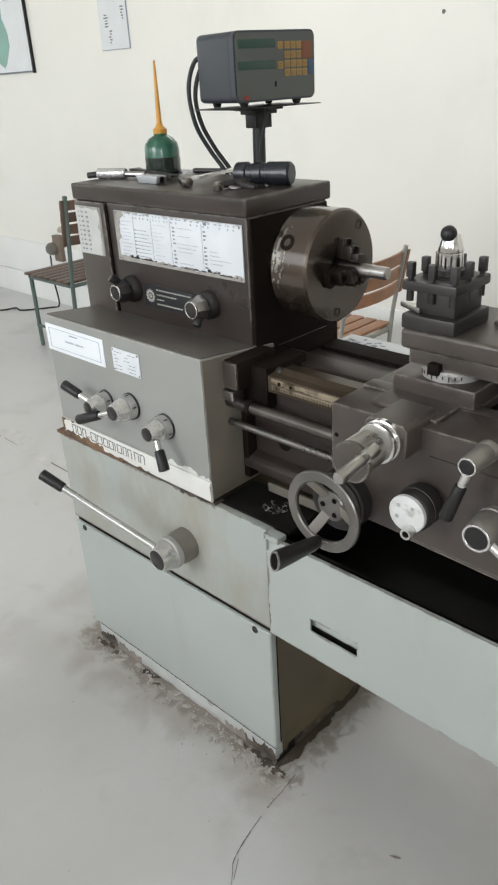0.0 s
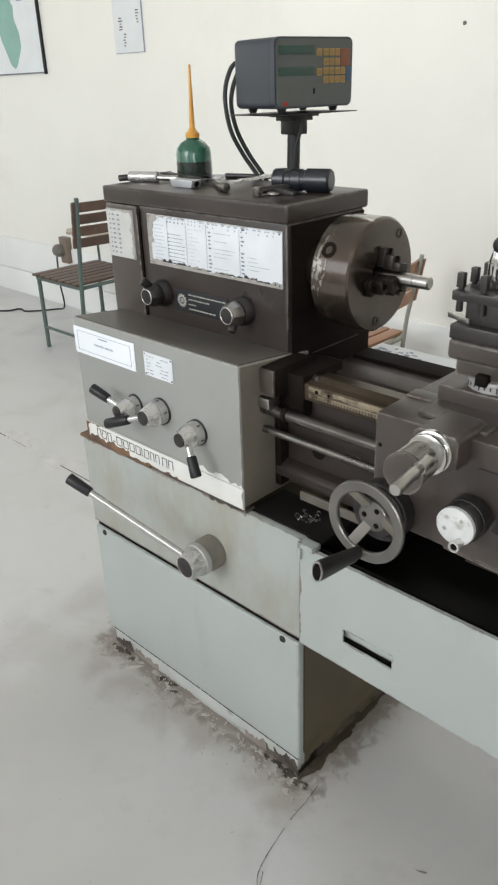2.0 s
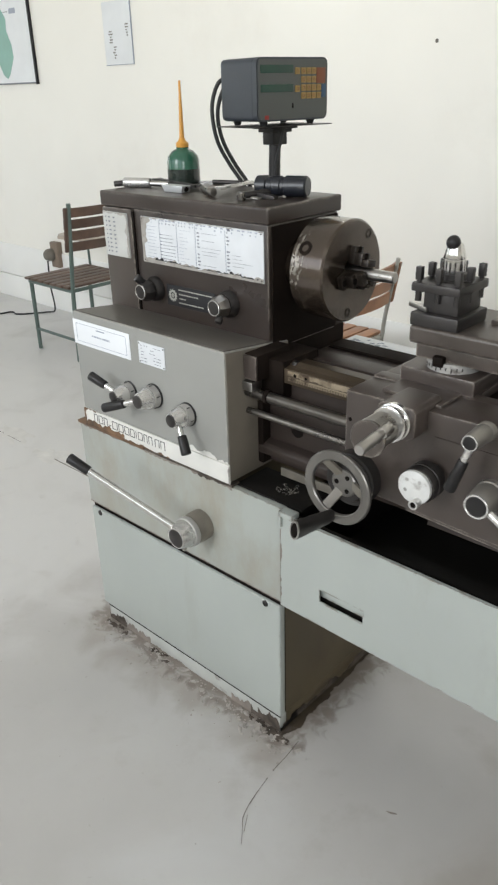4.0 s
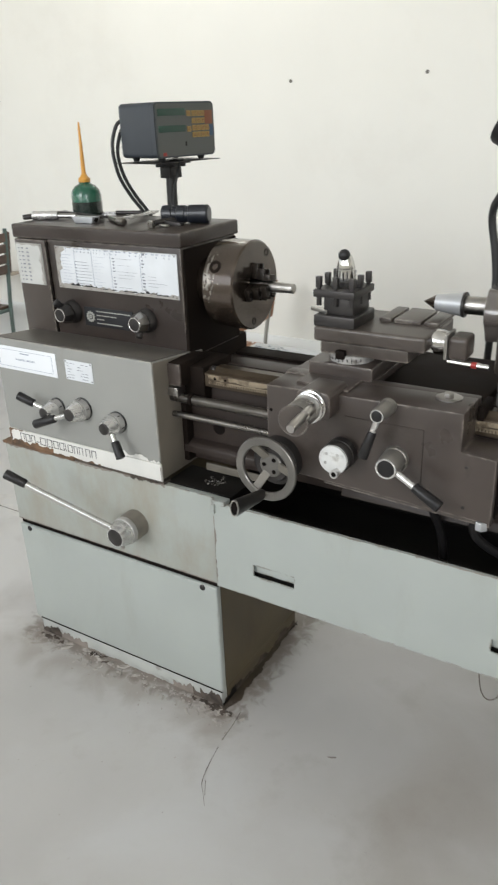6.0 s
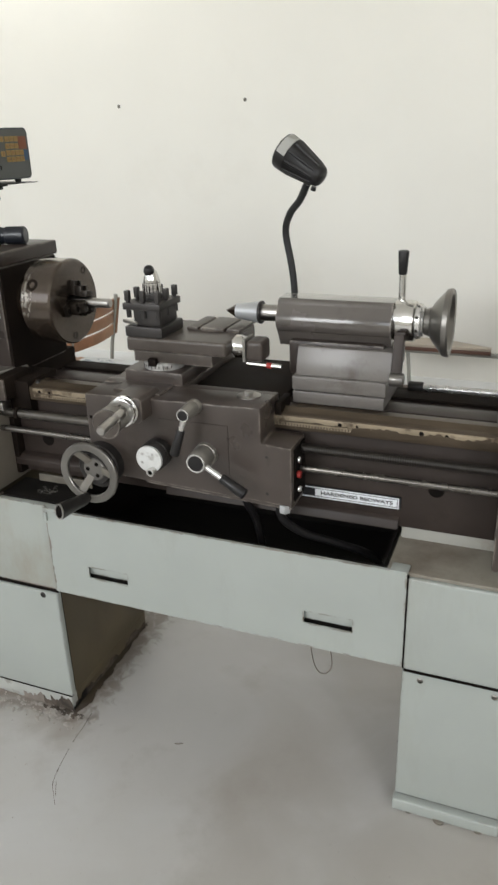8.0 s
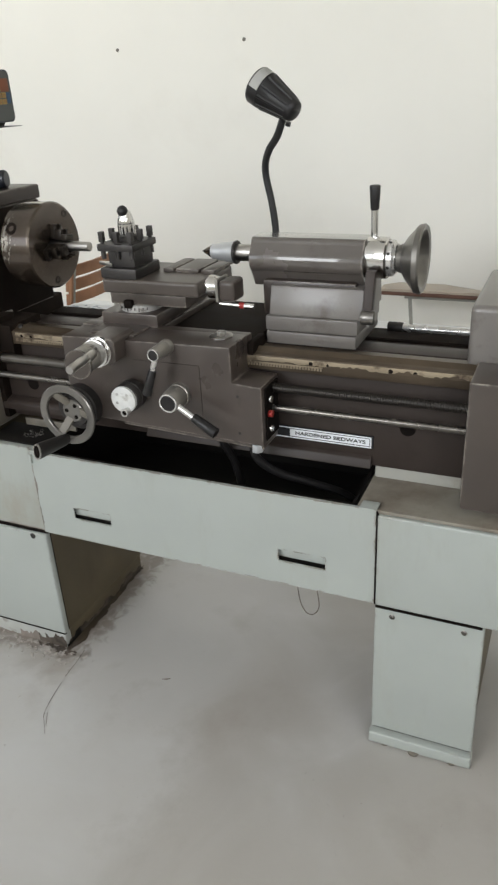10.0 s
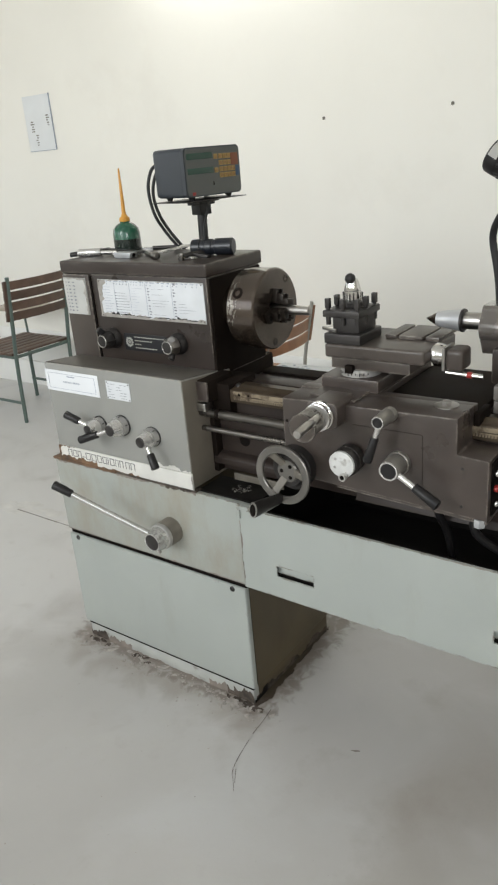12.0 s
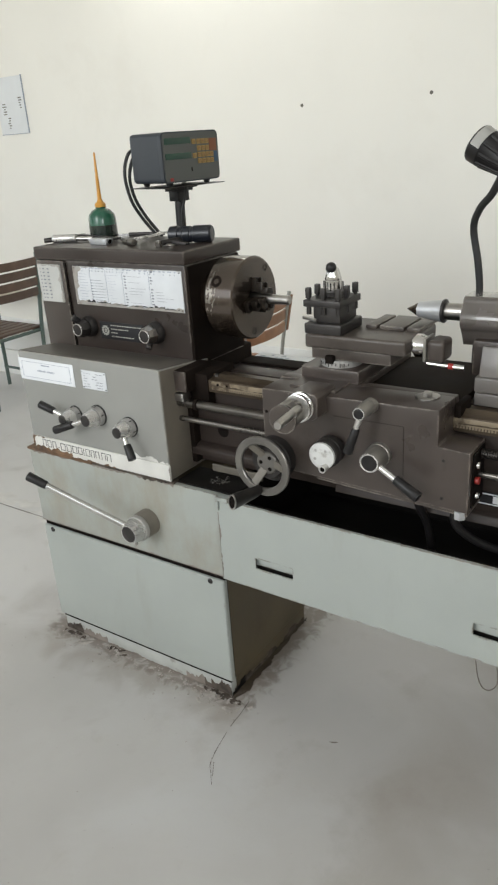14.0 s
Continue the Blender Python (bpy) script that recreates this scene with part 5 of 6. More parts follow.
post_part("slide_crank", box(B(), 0.535, 0.571, TY + 0.022, TY + 0.078, 1.0565, 1.101, 0.010, 4), M_CARR, car, "dark rounded crank block")
post_part("crank_pin", rod(B(), (0.535, TY + 0.03, 1.052), (0.612, TY + 0.03, 1.050), 0.0055), M_CHROME, car)
post_part("crank_ring", rod(B(), (0.580, TY + 0.03, 1.051), (0.590, TY + 0.03, 1.0508), 0.0063), M_RED, car)
part("coolant_hose", tube(B(), [(0.615, 0.04, 0.745), (0.62, 0.05, 0.70), (0.66, 0.08, 0.655), (0.72, 0.12, 0.62), (0.80, 0.18, 0.56), (0.84, 0.22, 0.46)], 0.0095), M_BLACK, car)
part("apron_hose", tube(B(), [(0.52, 0.06, 0.765), (0.525, 0.07, 0.72), (0.535, 0.11, 0.64), (0.54, 0.16, 0.46)], 0.0095), M_BLACK, car)

# tailstock
prof = [(AY + 0.05, AZ - 0.066), (AY - 0.02, AZ - 0.066), (AY - 0.027, AZ - 0.054)]
for k in range(14):
    a = radians(-52 + k * 6)
    prof.append((AY - 0.022 - 0.030 * math.cos(a), AZ - 0.006 + 0.030 * math.sin(a)))
prof += [(AY - 0.034, AZ + 0.030)]
for k in range(6):
    a = radians(25 + k * 13)
    prof.append((AY - 0.021 - 0.012 * math.cos(a), AZ + 0.0295 + 0.012 * math.sin(a)))
prof += [(AY + 0.03, AZ + 0.0415), (AY + 0.05, AZ + 0.026)]
tail = part("tailstock", prism(B(), prof, "x", 0.556, 0.812, 0.0006), M_TAIL, lathe, "grey tailstock with a bright quill and handwheel")
part("tail_neck", box(B(), 0.585, 0.80, 0.20, 0.31, 0.99, 1.07, 0.01), M_DARK, tail)
part("tail_body", prism(B(), [(0.168, 1.0), (0.185, 1.062), (0.33, 1.062), (0.34, 1.0)], "x", 0.612, 0.822, 0.004), M_BASE, tail)
part("tail_base", box(box(B(), 0.606, 0.815, 0.160, 0.35, 0.968, 1.0, 0.004), 0.607, 0.812, 0.160, 0.35, 0.938, 0.966, 0.004), M_BASE, tail)
part("quill", rod(B(), (0.50, AY, AZ), (0.558, AY, AZ), 0.019, bev=0.001), M_STEEL, tail)
part("live_centre", turned(B(), (0.507, AY, AZ), (-1, 0, 0), [(0.006, 0.0255), (0.012, 0.024), (0.05, 0.019), (0.063, 0.017)], 32), M_PALESTEEL, tail, "pale dull revolving centre")
part("centre_collar", turned(B(), (0.507, AY, AZ), (-1, 0, 0), [(0.000, 0.024), (0.001, 0.0262), (0.004, 0.0265), (0.006, 0.0255)], 32), M_GUN, tail)
part("centre_point", turned(B(), (0.446, AY, AZ), (-1, 0, 0), [(0, 0.0165), (0.002, 0.0165), (0.030, 0.0006)], 28), M_CHUCK, tail)
part("quill_collar", turned(B(), (0.812, AY, AZ), (1, 0, 0), [(0, 0.042), (0.002, 0.0435), (0.042, 0.0435), (0.045, 0.040)], 36), M_CHROME, tail)
part("quill_dial", turned(B(), (0.856, AY, AZ), (1, 0, 0), [(0, 0.034), (0.002, 0.037), (0.012, 0.037), (0.014, 0.033), (0.018, 0.031)], 36), M_BRIGHT, tail)
for k in range(8):
    a = radians(20 + 45 * k)
    part("dial_screw", turned(B(), (0.862, AY + 0.0365 * math.cos(a), AZ + 0.0365 * math.sin(a)), (0, math.cos(a), math.sin(a)), [(0, 0.0036), (0.0012, 0.0034)], 10), M_GUN, tail)
part("tail_wheel", turned(B(), (0.875, AY, AZ), (1, 0, 0), [(0, 0.027), (0.012, 0.031), (0.020, 0.044), (0.034, 0.060), (0.042, 0.070), (0.052, 0.072), (0.056, 0.069), (0.054, 0.060), (0.042, 0.052), (0.03, 0.03), (0.03, 0.001)], 44), M_WHEEL, tail, "dished worn steel handwheel")
part("clamp_lever", rod(B(), (0.822, AY + 0.01, 1.15), (0.822, AY + 0.006, 1.225), 0.0075), M_CHROME, tail)
part("lever_grip", rod(B(), (0.822, AY + 0.006, 1.212), (0.822, AY + 0.005, 1.262), 0.009, 0.0115, bev=0.003), M_BLACK, tail, "black lever grip")
part("bed_clamp", prism(B(), [(0.162, 0.995), (0.182, 0.995), (0.212, 1.10), (0.190, 1.10)], "x", 0.822, 0.843, 0.004), M_BED, tail)
part("clamp_pivot", rod(B(), (0.82, 0.17, 1.008), (0.85, 0.17, 1.008), 0.015, bev=0.003), M_WHEEL, tail)

# ---- things on and beside the lathe ----


def lpart(name, bm, material, parent, label="", smooth=38):
    """A part given in its thing's own frame."""
    ob = new(name, mesh_of(name, bm, material, smooth))
    ob.parent = parent
    return tagged(ob, label)


# digital readout on its post behind the headstock
W, D, Hh = 0.213, 0.141, 0.132
dro = tagged(new("digital_readout"), "slate digital readout on a black post beside the headstock", "readout")
dro.matrix_world = pose(-0.330, 0.323, 1.397, 0, 0, 80)
case = lpart("case", box(B(), 0, W, 0.006, D, 0, Hh, 0.014, 4), M_DROCASE, dro, "slate grey sheet case")
lpart("bezel", prism(B(), rounded(W, Hh, 0.014), "y", -0.001, 0.014), M_DROCASE, dro, "rounded slate front frame")
face = lpart("front_plate", prism(B(), rounded(W, Hh, 0.014, 0.004), "y", -0.0035, 0.004), M_DROFACE, dro, "grey front plate with displays and keys")


def on_face(u0, v0, u1, v1):
    """From a place on the front, in parts of its width and height from its upper left corner, to the box of a raised piece."""
    return u0 * W, u1 * W, (1 - v1) * Hh, (1 - v0) * Hh


for v0, v1 in ((0.12, 0.245), (0.42, 0.54)):
    a, b, c, d = on_face(0.045, v0, 0.49, v1)
    lpart("display", box(B(), a, b, -0.005, -0.003, c, d, 0.0006), M_LCD, face, "dark green display window")
for k, (u, v) in enumerate([(0.55, 0.215), (0.635, 0.215), (0.71, 0.215), (0.785, 0.215), (0.635, 0.35), (0.71, 0.35), (0.785, 0.35), (0.55, 0.495), (0.635, 0.48), (0.71, 0.48), (0.785, 0.48), (0.86, 0.48), (0.635, 0.605), (0.71, 0.605), (0.785, 0.605), (0.86, 0.605)]):
    a, b, c, d = on_face(u - 0.032, v - 0.052, u + 0.032, v + 0.052)
    lpart("key", box(B(), a, b, -0.0055, -0.003, c, d, 0.0008), M_KEY, face, "amber key")
    kb = ring(B(), ((a + b) / 2, -0.0056, (c + d) / 2), (0, 1, 0), 0.0036, 0.0026, 0.0006, 12)
    lpart("key_print", kb, M_KEYRED, face)
for (u0, v0, u1, v1), m in (((0.825, 0.165, 0.955, 0.415), M_KEYRED), ((0.90, 0.43, 0.965, 0.64), M_KEYBLUE)):
    a, b, c, d = on_face(u0, v0, u1, v1)
    lpart("key_block", box(B(), a, b, -0.005, -0.003, c, d, 0.0008), m, face)
a, b, c, d = on_face(0.095, 0.90, 0.15, 0.965)
lpart("badge", box(B(), a, b, -0.0045, -0.003, c, d, 0.0006), M_RED, face, "small red badge")
a, b, c, d = on_face(0.475, 0.72, 0.495, 0.80)
lpart("port", box(B(), a, b, -0.0042, -0.003, c, d), M_GAP, face)
for x, y in ((0.035, 0.02), (W - 0.035, 0.02), (0.035, D - 0.02), (W - 0.035, D - 0.02)):
    lpart("rubber_foot", turned(B(), (x, y, 0.001), (0, 0, -1), [(0, 0.011), (0.008, 0.008), (0.0105, 0.007)], 16), M_RUBBER, dro)
lpart("shelf", box(B(), -0.012, W + 0.012, -0.008, D + 0.008, -0.0125, -0.0105, 0.0006), M_GUN, dro, "thin steel shelf")
lpart("post_cap", box(box(B(), 0.068, 0.152, 0.035, 0.105, -0.019, -0.0125, 0.001), 0.08, 0.14, 0.042, 0.098, -0.027, -0.019, 0.001), M_BLACK, dro)
lpart("post_socket", box(B(), 0.087, 0.131, 0.050, 0.090, -0.055, -0.027, 0.002), M_BLACK, dro)
lpart("post", tube(B(), [(0.109, 0.07, -0.05), (0.107, 0.07, -0.12), (0.105, 0.07, -0.25), (0.105, 0.07, -0.47)], 0.0145, 16), M_BLACK, dro, "black tube post")
lpart("post_bracket", box(B(), 0.06, 0.15, 0.05, 0.105, -0.52, -0.44, 0.003), M_BLACK, dro)
for k, (dx, dz) in enumerate(((0.0, 0.0), (0.016, -0.012))):
    lpart("cable", tube(B(), [(0.03 + dx, D + 0.002, 0.095 + dz), (0.004 + dx, D + 0.012, 0.082 + dz), (-0.012 + dx, D + 0.018, 0.03 + dz), (-0.004 + dx, D + 0.014, -0.04), (0.022 + dx, D + 0.004, -0.095), (0.05 + dx, D - 0.02, -0.15), (0.07 + dx, D - 0.035, -0.21), (0.09 + dx, D - 0.04, -0.46)], 0.0048, 10), M_RUBBER, dro)
lpart("cable", tube(B(), [(0.098, 0.02, -0.012), (0.098, 0.035, -0.05), (0.095, 0.05, -0.1), (0.1, 0.056, -0.2)], 0.0035, 8), M_RUBBER, dro)

# oil bottle
oil = thing("oil_bottle", (-0.614, 0.350, 1.2482), "green squeeze oil bottle with a long amber spout", "oil bottle")
R1 = 0.0415
part("bottle", turned(B(), (-0.614, 0.350, 1.2482), (0, 0, 1), [(0, R1 - 0.004), (0.004, R1), (0.052, R1), (0.066, R1 - 0.003), (0.078, R1 - 0.013), (0.085, R1 - 0.026), (0.088, 0.016)], 36), M_GREEN, oil, "dark green translucent bottle")
part("oil_level", turned(B(), (-0.614, 0.350, 1.2486), (0, 0, 1), [(0, R1 - 0.002), (0.003, R1 + 0.0006), (0.036, R1 + 0.0006), (0.037, R1 - 0.001)], 36), M_DARKOIL, oil, "dark oil standing in the bottle")
part("cap", turned(B(), (-0.614, 0.350, 1.334), (0, 0, 1), [(0, 0.015), (0.004, 0.0165), (0.012, 0.0165), (0.017, 0.010), (0.024, 0.007)], 20), M_AMBER, oil)
part("spout", turned(B(), (-0.614, 0.350, 1.356), (0.02, 0.0, 1), [(0, 0.0065), (0.06, 0.0048), (0.132, 0.0026), (0.134, 0.0016)], 16), M_AMBER, oil, "long amber spout")

# tools on the headstock lid
TOP = 1.2482
ham = thing("hammer", (-0.214, 0.27, TOP), "dark blue cylindrical hammer lying on the headstock lid", "hammer")
hd = Vector((0.118, 0.038, 0)).normalized()
hp = Vector((-0.275, 0.259, TOP + 0.0225))
part("head", turned(B(), hp, hd, [(0, 0.018), (0.003, 0.0215), (0.026, 0.0225), (0.028, 0.019), (0.040, 0.019), (0.042, 0.0215), (0.060, 0.0215), (0.062, 0.0195), (0.070, 0.0195), (0.072, 0.0225), (0.118, 0.0225), (0.122, 0.019)], 30), M_NAVY, ham, "navy black hammer head")
part("handle", rod(B(), (-0.235, 0.268, TOP + 0.012), (-0.262, 0.205, TOP + 0.008), 0.008, 0.007, bev=0.002), M_GUN, ham)
bar1 = thing("chuck_key", (-0.66, 0.225, TOP), "bright steel sleeve with a dark tommy bar through it", "chuck key")
part("sleeve", rod(B(), (-0.690, 0.213, TOP + 0.011), (-0.622, 0.242, TOP + 0.011), 0.0118, bev=0.002), M_BRIGHT, bar1)
part("bar", rod(B(), (-0.624, 0.241, TOP + 0.0095), (-0.575, 0.262, TOP + 0.008), 0.0065), M_STEEL, bar1)
part("end", rod(B(), (-0.712, 0.197, TOP + 0.0075), (-0.688, 0.214, TOP + 0.0095), 0.0072, bev=0.002), M_GUN, bar1)


def spanner(p, q, width, material, label):
    t = thing("spanner", p, label, "spanner", "tools on the headstock lid")
    p, q = Vector(p), Vector(q)
    d, s = (q - p).normalized(), Vector((0, 0, 1)).cross((q - p).normalized())
    bm = B()
    n = (q - p).length
    outline = [(0, -width), (0.016, -width * 1.15), (0.026, -width * 0.55), (n - 0.026, -width * 0.5), (n - 0.016, -width), (n, -width * 0.9), (n - 0.01, 0), (n, width * 0.9), (n - 0.016, width), (n - 0.026, width * 0.5), (0.026, width * 0.55), (0.016, width * 1.15), (0, width), (0.011, 0)]
    lo = [bm.verts.new(p + d * a + s * b) for a, b in outline]
    hi = [bm.verts.new(p + d * a + s * b + Vector((0, 0, 0.006))) for a, b in outline]
    k = len(outline)
    bm.faces.new(lo)
    bm.faces.new(list(reversed(hi)))
    for i in range(k):
        bm.faces.new((lo[i], hi[i], hi[(i + 1) % k], lo[(i + 1) % k]))
    part("body", bm, material, t)


spanner((-0.69, 0.318, TOP + 0.0062), (-0.466, 0.258, TOP + 0.0062), 0.012, M_GUN, "long black spanner lying across the others")
spanner((-0.650, 0.334, TOP), (-0.530, 0.395, TOP), 0.011, M_BRIGHT, "bright spanner lying under the black one")
spanner((-0.372, 0.230, TOP + 0.010), (-0.392, 0.375, TOP + 0.010), 0.012, M_BRIGHT, "flat bright spanner lying on the lid")
rod1 = thing("drift_rod", (-0.47, 0.388, TOP), "thin dark drift rod lying on the lid", "rod")
part("rod", rod(B(), (-0.53, 0.372, TOP + 0.0055), (-0.42, 0.405, TOP + 0.0055), 0.0055), M_GUN, rod1)
blk = thing("packing_block", (-0.5, 0.2, TOP), "pale steel packing block on the lid", "block")
part("block", prism(B(), [(-0.522, TOP), (-0.462, TOP), (-0.456, TOP + 0.016), (-0.532, TOP + 0.016)], "y", 0.198, 0.226, 0.002), M_PALESTEEL, blk)
part("hole", turned(B(), (-0.4595, 0.212, TOP + 0.0085), (1, 0, -0.35), [(0, 0.0062), (0.003, 0.0062), (0.0034, 0.005)], 14), M_GAP, blk)
hx = thing("socket_wrench", (-0.37, 0.21, TOP), "dark socket wrench with a round head", "wrench")
part("head", rod(B(), (-0.376, 0.205, TOP + 0.0095), (-0.350, 0.195, TOP + 0.0095), 0.0095, bev=0.002), M_DULL, hx)
part("bar", rod(B(), (-0.455, 0.262, TOP + 0.0065), (-0.372, 0.206, TOP + 0.0065), 0.0065), M_DULL, hx)
pin = thing("steel_pin", (-0.253, 0.183, TOP), "short square steel pin standing on the lid", "pin")
part("pin", box(B(), -0.261, -0.246, 0.177, 0.190, TOP, TOP + 0.018, 0.002), M_DULL, pin)
nut = thing("loose_washer", (-0.236, 0.215, TOP), "loose worn washer lying on the lid", "washer")
part("washer", ring(B(), (-0.236, 0.212, TOP + 0.0035), (0.1, 0.1, 1), 0.0125, 0.006, 0.004, 24), M_STEEL, nut)
wd = thing("wedge", (-0.225, 0.245, TOP), "dark steel wedge in front of the hammer", "wedge")
part("body", prism(B(), [(-0.252, TOP), (-0.198, TOP), (-0.198, TOP + 0.007), (-0.252, TOP + 0.014)], "y", 0.226, 0.243, 0.0015), M_GUN, wd)

# work lamp behind the tailstock
lamp = thing("work_lamp", (0.50, 0.49, 0.80), "black gooseneck work lamp, switched off, behind the tailstock", "lamp")
part("clamp", box(B(), 0.47, 0.53, 0.461, 0.525, 0.80, 0.89, 0.006), M_BLACK, lamp)
part("gooseneck", tube(B(), [(0.50, 0.495, 0.885), (0.50, 0.505, 1.0), (0.50, 0.507, 1.108), (0.492, 0.508, 1.18), (0.478, 0.505, 1.262), (0.500, 0.475, 1.310), (0.535, 0.445, 1.345), (0.562, 0.418, 1.385)], 0.0088, 14), M_RUBBER, lamp, "black gooseneck")
hb, hf = Vector((0.612, 0.368, 1.398)), Vector((0.508, 0.388, 1.462))
hdn = (hf - hb).normalized()
shade_bm = turned(B(), hb, hdn, [(0, 0.017), (0.004, 0.0225), (0.012, 0.0252), (0.05, 0.0318), (0.086, 0.0383), (0.088, 0.0402), (0.112, 0.0412), (0.116, 0.0393), (0.112, 0.0356), (0.06, 0.028)], 40)
shd = part("shade", shade_bm, M_BLACK, lamp, "black tapered lamp head")
dd, aa, bb = basis(hdn)
for k in range(10):
    a = 2 * math.pi * k / 10
    w = aa * math.cos(a) + bb * math.sin(a)
    part("rib", rod(B(), hb + hdn * 0.016 + w * 0.0248, hb + hdn * 0.085 + w * 0.0369, 0.0035, 0.0045, 8), M_BLACK, shd)
lab = B()
rows_ = []
mid = Vector((-0.1, -0.62, 0.78))
mid = (mid - hdn * mid.dot(hdn)).normalized()
mid2 = hdn.cross(mid)
for s in (0.0885, 0.1115):
    rows_.append([lab.verts.new(hb + hdn * s + (mid * math.cos(a) + mid2 * math.sin(a)) * 0.0420) for a in [-0.75 + 1.5 * k / 12 for k in range(13)]])
for k in range(12):
    lab.faces.new((rows_[0][k], rows_[0][k + 1], rows_[1][k + 1], rows_[1][k]))
bmesh.ops.solidify(lab, geom=lab.faces[:], thickness=0.0006)
part("label", lab, M_STRIP, shd, "silver label on the rim")
part("lamp_glass", turned(B(), hb + hdn * 0.10, hdn, [(0, 0.0350), (0.002, 0.0350)], 32), M_WHITE, shd)
part("switch", rod(B(), (0.588, 0.385, 1.379), (0.585, 0.386, 1.371), 0.006), M_BLACK, shd)

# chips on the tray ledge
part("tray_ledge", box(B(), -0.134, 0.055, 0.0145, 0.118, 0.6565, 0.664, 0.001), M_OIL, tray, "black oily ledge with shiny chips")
rng = random.Random(8)
chips = B()
for k in range(26):
    c = Vector((rng.gauss(-0.02, 0.016), rng.gauss(0.055, 0.012), 0.666))
    a = rng.uniform(0, 6.28)
    r = rng.uniform(0.002, 0.005)
    tube(chips, [c + Vector((r * math.cos(a + t * 1.1), r * math.sin(a + t * 1.1), 0.003 * abs(math.sin(t * 2 + k)))) for t in range(4)], 0.0006, 5, 3)
tagged(part("swarf", chips, M_WHEEL, tray, "bright curled metal chips"), kind="stuff")

# ---- chairs along the wall ----


def build_chair(at, label, wood, frame_mat, low, high, count, wy=0.36, seat=0.435, arm_mat=None, arm=True, slim=False):
    """Facing -x; the origin is the foot of the rear leg on the lathe's side. low, high: the backrest's heights."""
    ch = thing("chair", at, label, "chair", "chairs along the wall")
    o = Vector(at)

    def P(x, y, z):
        return o + Vector((x, y, z))
    tr = 0.0095 if frame_mat is M_GALV else 0.0125
    for y in (0.0, wy):
        part("rear_leg", tube(B(), [P(0, y, 0), P(0.012, y, 0.25), P(0.028, y, 0.46), P(0.045, y, 0.58), P(0.088, y, high + 0.012)], tr, 10, 4), frame_mat, ch)
        part("front_leg", rod(B(), P(-seat, y, 0), P(-seat + 0.005, y, 0.44), tr), frame_mat, ch)
        part("side_rail", rod(B(), P(-0.43, y, 0.432), P(0.02, y, 0.432), 0.011), frame_mat, ch)
        part("stretcher", rod(B(), P(-0.434, y, 0.13), P(0.005, y, 0.13), 0.009), frame_mat, ch)
    for x in (-0.43, 0.015):
        part("cross_rail", rod(B(), P(x, 0, 0.432), P(x, wy, 0.432), 0.011), frame_mat, ch)
    for k in range(7):
        x0 = -0.455 + k * 0.068
        part("seat_slat", box(B(), o.x + x0, o.x + x0 + 0.056, o.y - 0.02, o.y + wy + 0.02, o.z + 0.444, o.z + 0.458, 0.003), wood, ch)
    step = (high - low) / count
    for k in range(count):
        z0 = low + k * step
        bm = B()
        n, rings = 8, []
        for i in range(n + 1):
            y = -0.03 + (wy + 0.06) * i / n
            bow = 0.035 * (1 - ((y - wy / 2) / (wy / 2 + 0.03)) ** 2)
            x = 0.042 + (z0 - 0.62) * 0.13 + bow
            rings.append([bm.verts.new(P(x + dx, y, z)) for dx, z in ((-0.006, z0), (0.006, z0), (0.012, z0 + step - 0.012), (0.0, z0 + step - 0.012))])
        for p_, q_ in zip(rings, rings[1:]):
            for j in range(4):
                bm.faces.new((p_[j], p_[(j + 1) % 4], q_[(j + 1) % 4], q_[j]))
        bm.faces.new(rings[0])
        bm.faces.new(list(reversed(rings[-1])))
        part("back_slat", bm, wood, ch)
    for y in (-0.028, wy + 0.012):
        zs = [low - 0.003, high - 0.008]
        bm = prism(B(), [(o.x + 0.036 + 0.004, o.z + zs[0]), (o.x + 0.056, o.z + zs[0]), (o.x + 0.092, o.z + zs[1]), (o.x + 0.072, o.z + zs[1])], "y", o.y + y, o.y + y + 0.018, 0.003)
        part("back_edge", bm, wood, ch)
    if not arm:
        return ch
    tab = prism(B(), [(o.x - 0.56, o.y + wy - 0.10), (o.x - 0.48, o.y + wy - 0.16), (o.x - 0.26, o.y + wy - 0.12), (o.x - 0.16, o.y + wy + 0.02), (o.x + 0.05, o.y + wy + 0.03), (o.x + 0.05, o.y + wy + 0.09), (o.x - 0.50, o.y + wy + 0.10), (o.x - 0.56, o.y + wy + 0.06)], "z", o.z + 0.640, o.z + 0.658, 0.003)
    if slim:
        tab.free()
        top = [(-0.555, -0.045), (-0.10, -0.045), (-0.10, -0.02), (-0.30, 0.07), (-0.50, 0.07), (-0.555, 0.02)]
        tab = prism(B(), [(o.x + u, o.y + wy + v) for u, v in top], "z", o.z + 0.648, o.z + 0.660, 0.002)
        part("arm_edge", prism(B(), [(o.x + u, o.y + wy + v) for u, v in top], "z", o.z + 0.632, o.z + 0.6475, 0.002), arm_mat, ch, "red-brown edge under the writing arm")
        part("arm_rail", rod(B(), P(-0.46, wy, 0.620), P(0.052, wy, 0.620), 0.010), frame_mat, ch)
    part("writing_arm", tab, M_TABLET, ch, "beige laminate writing arm")
    part("arm_post", rod(B(), P(-0.43, wy + 0.03, 0.44), P(-0.45, wy + 0.04, 0.640), 0.008), frame_mat, ch)
    part("arm_post_foot", box(B(), o.x - 0.455, o.x - 0.41, o.y + wy, o.y + wy + 0.055, o.z + 0.425, o.z + 0.447, 0.003), M_RUBBER, ch)
    return ch


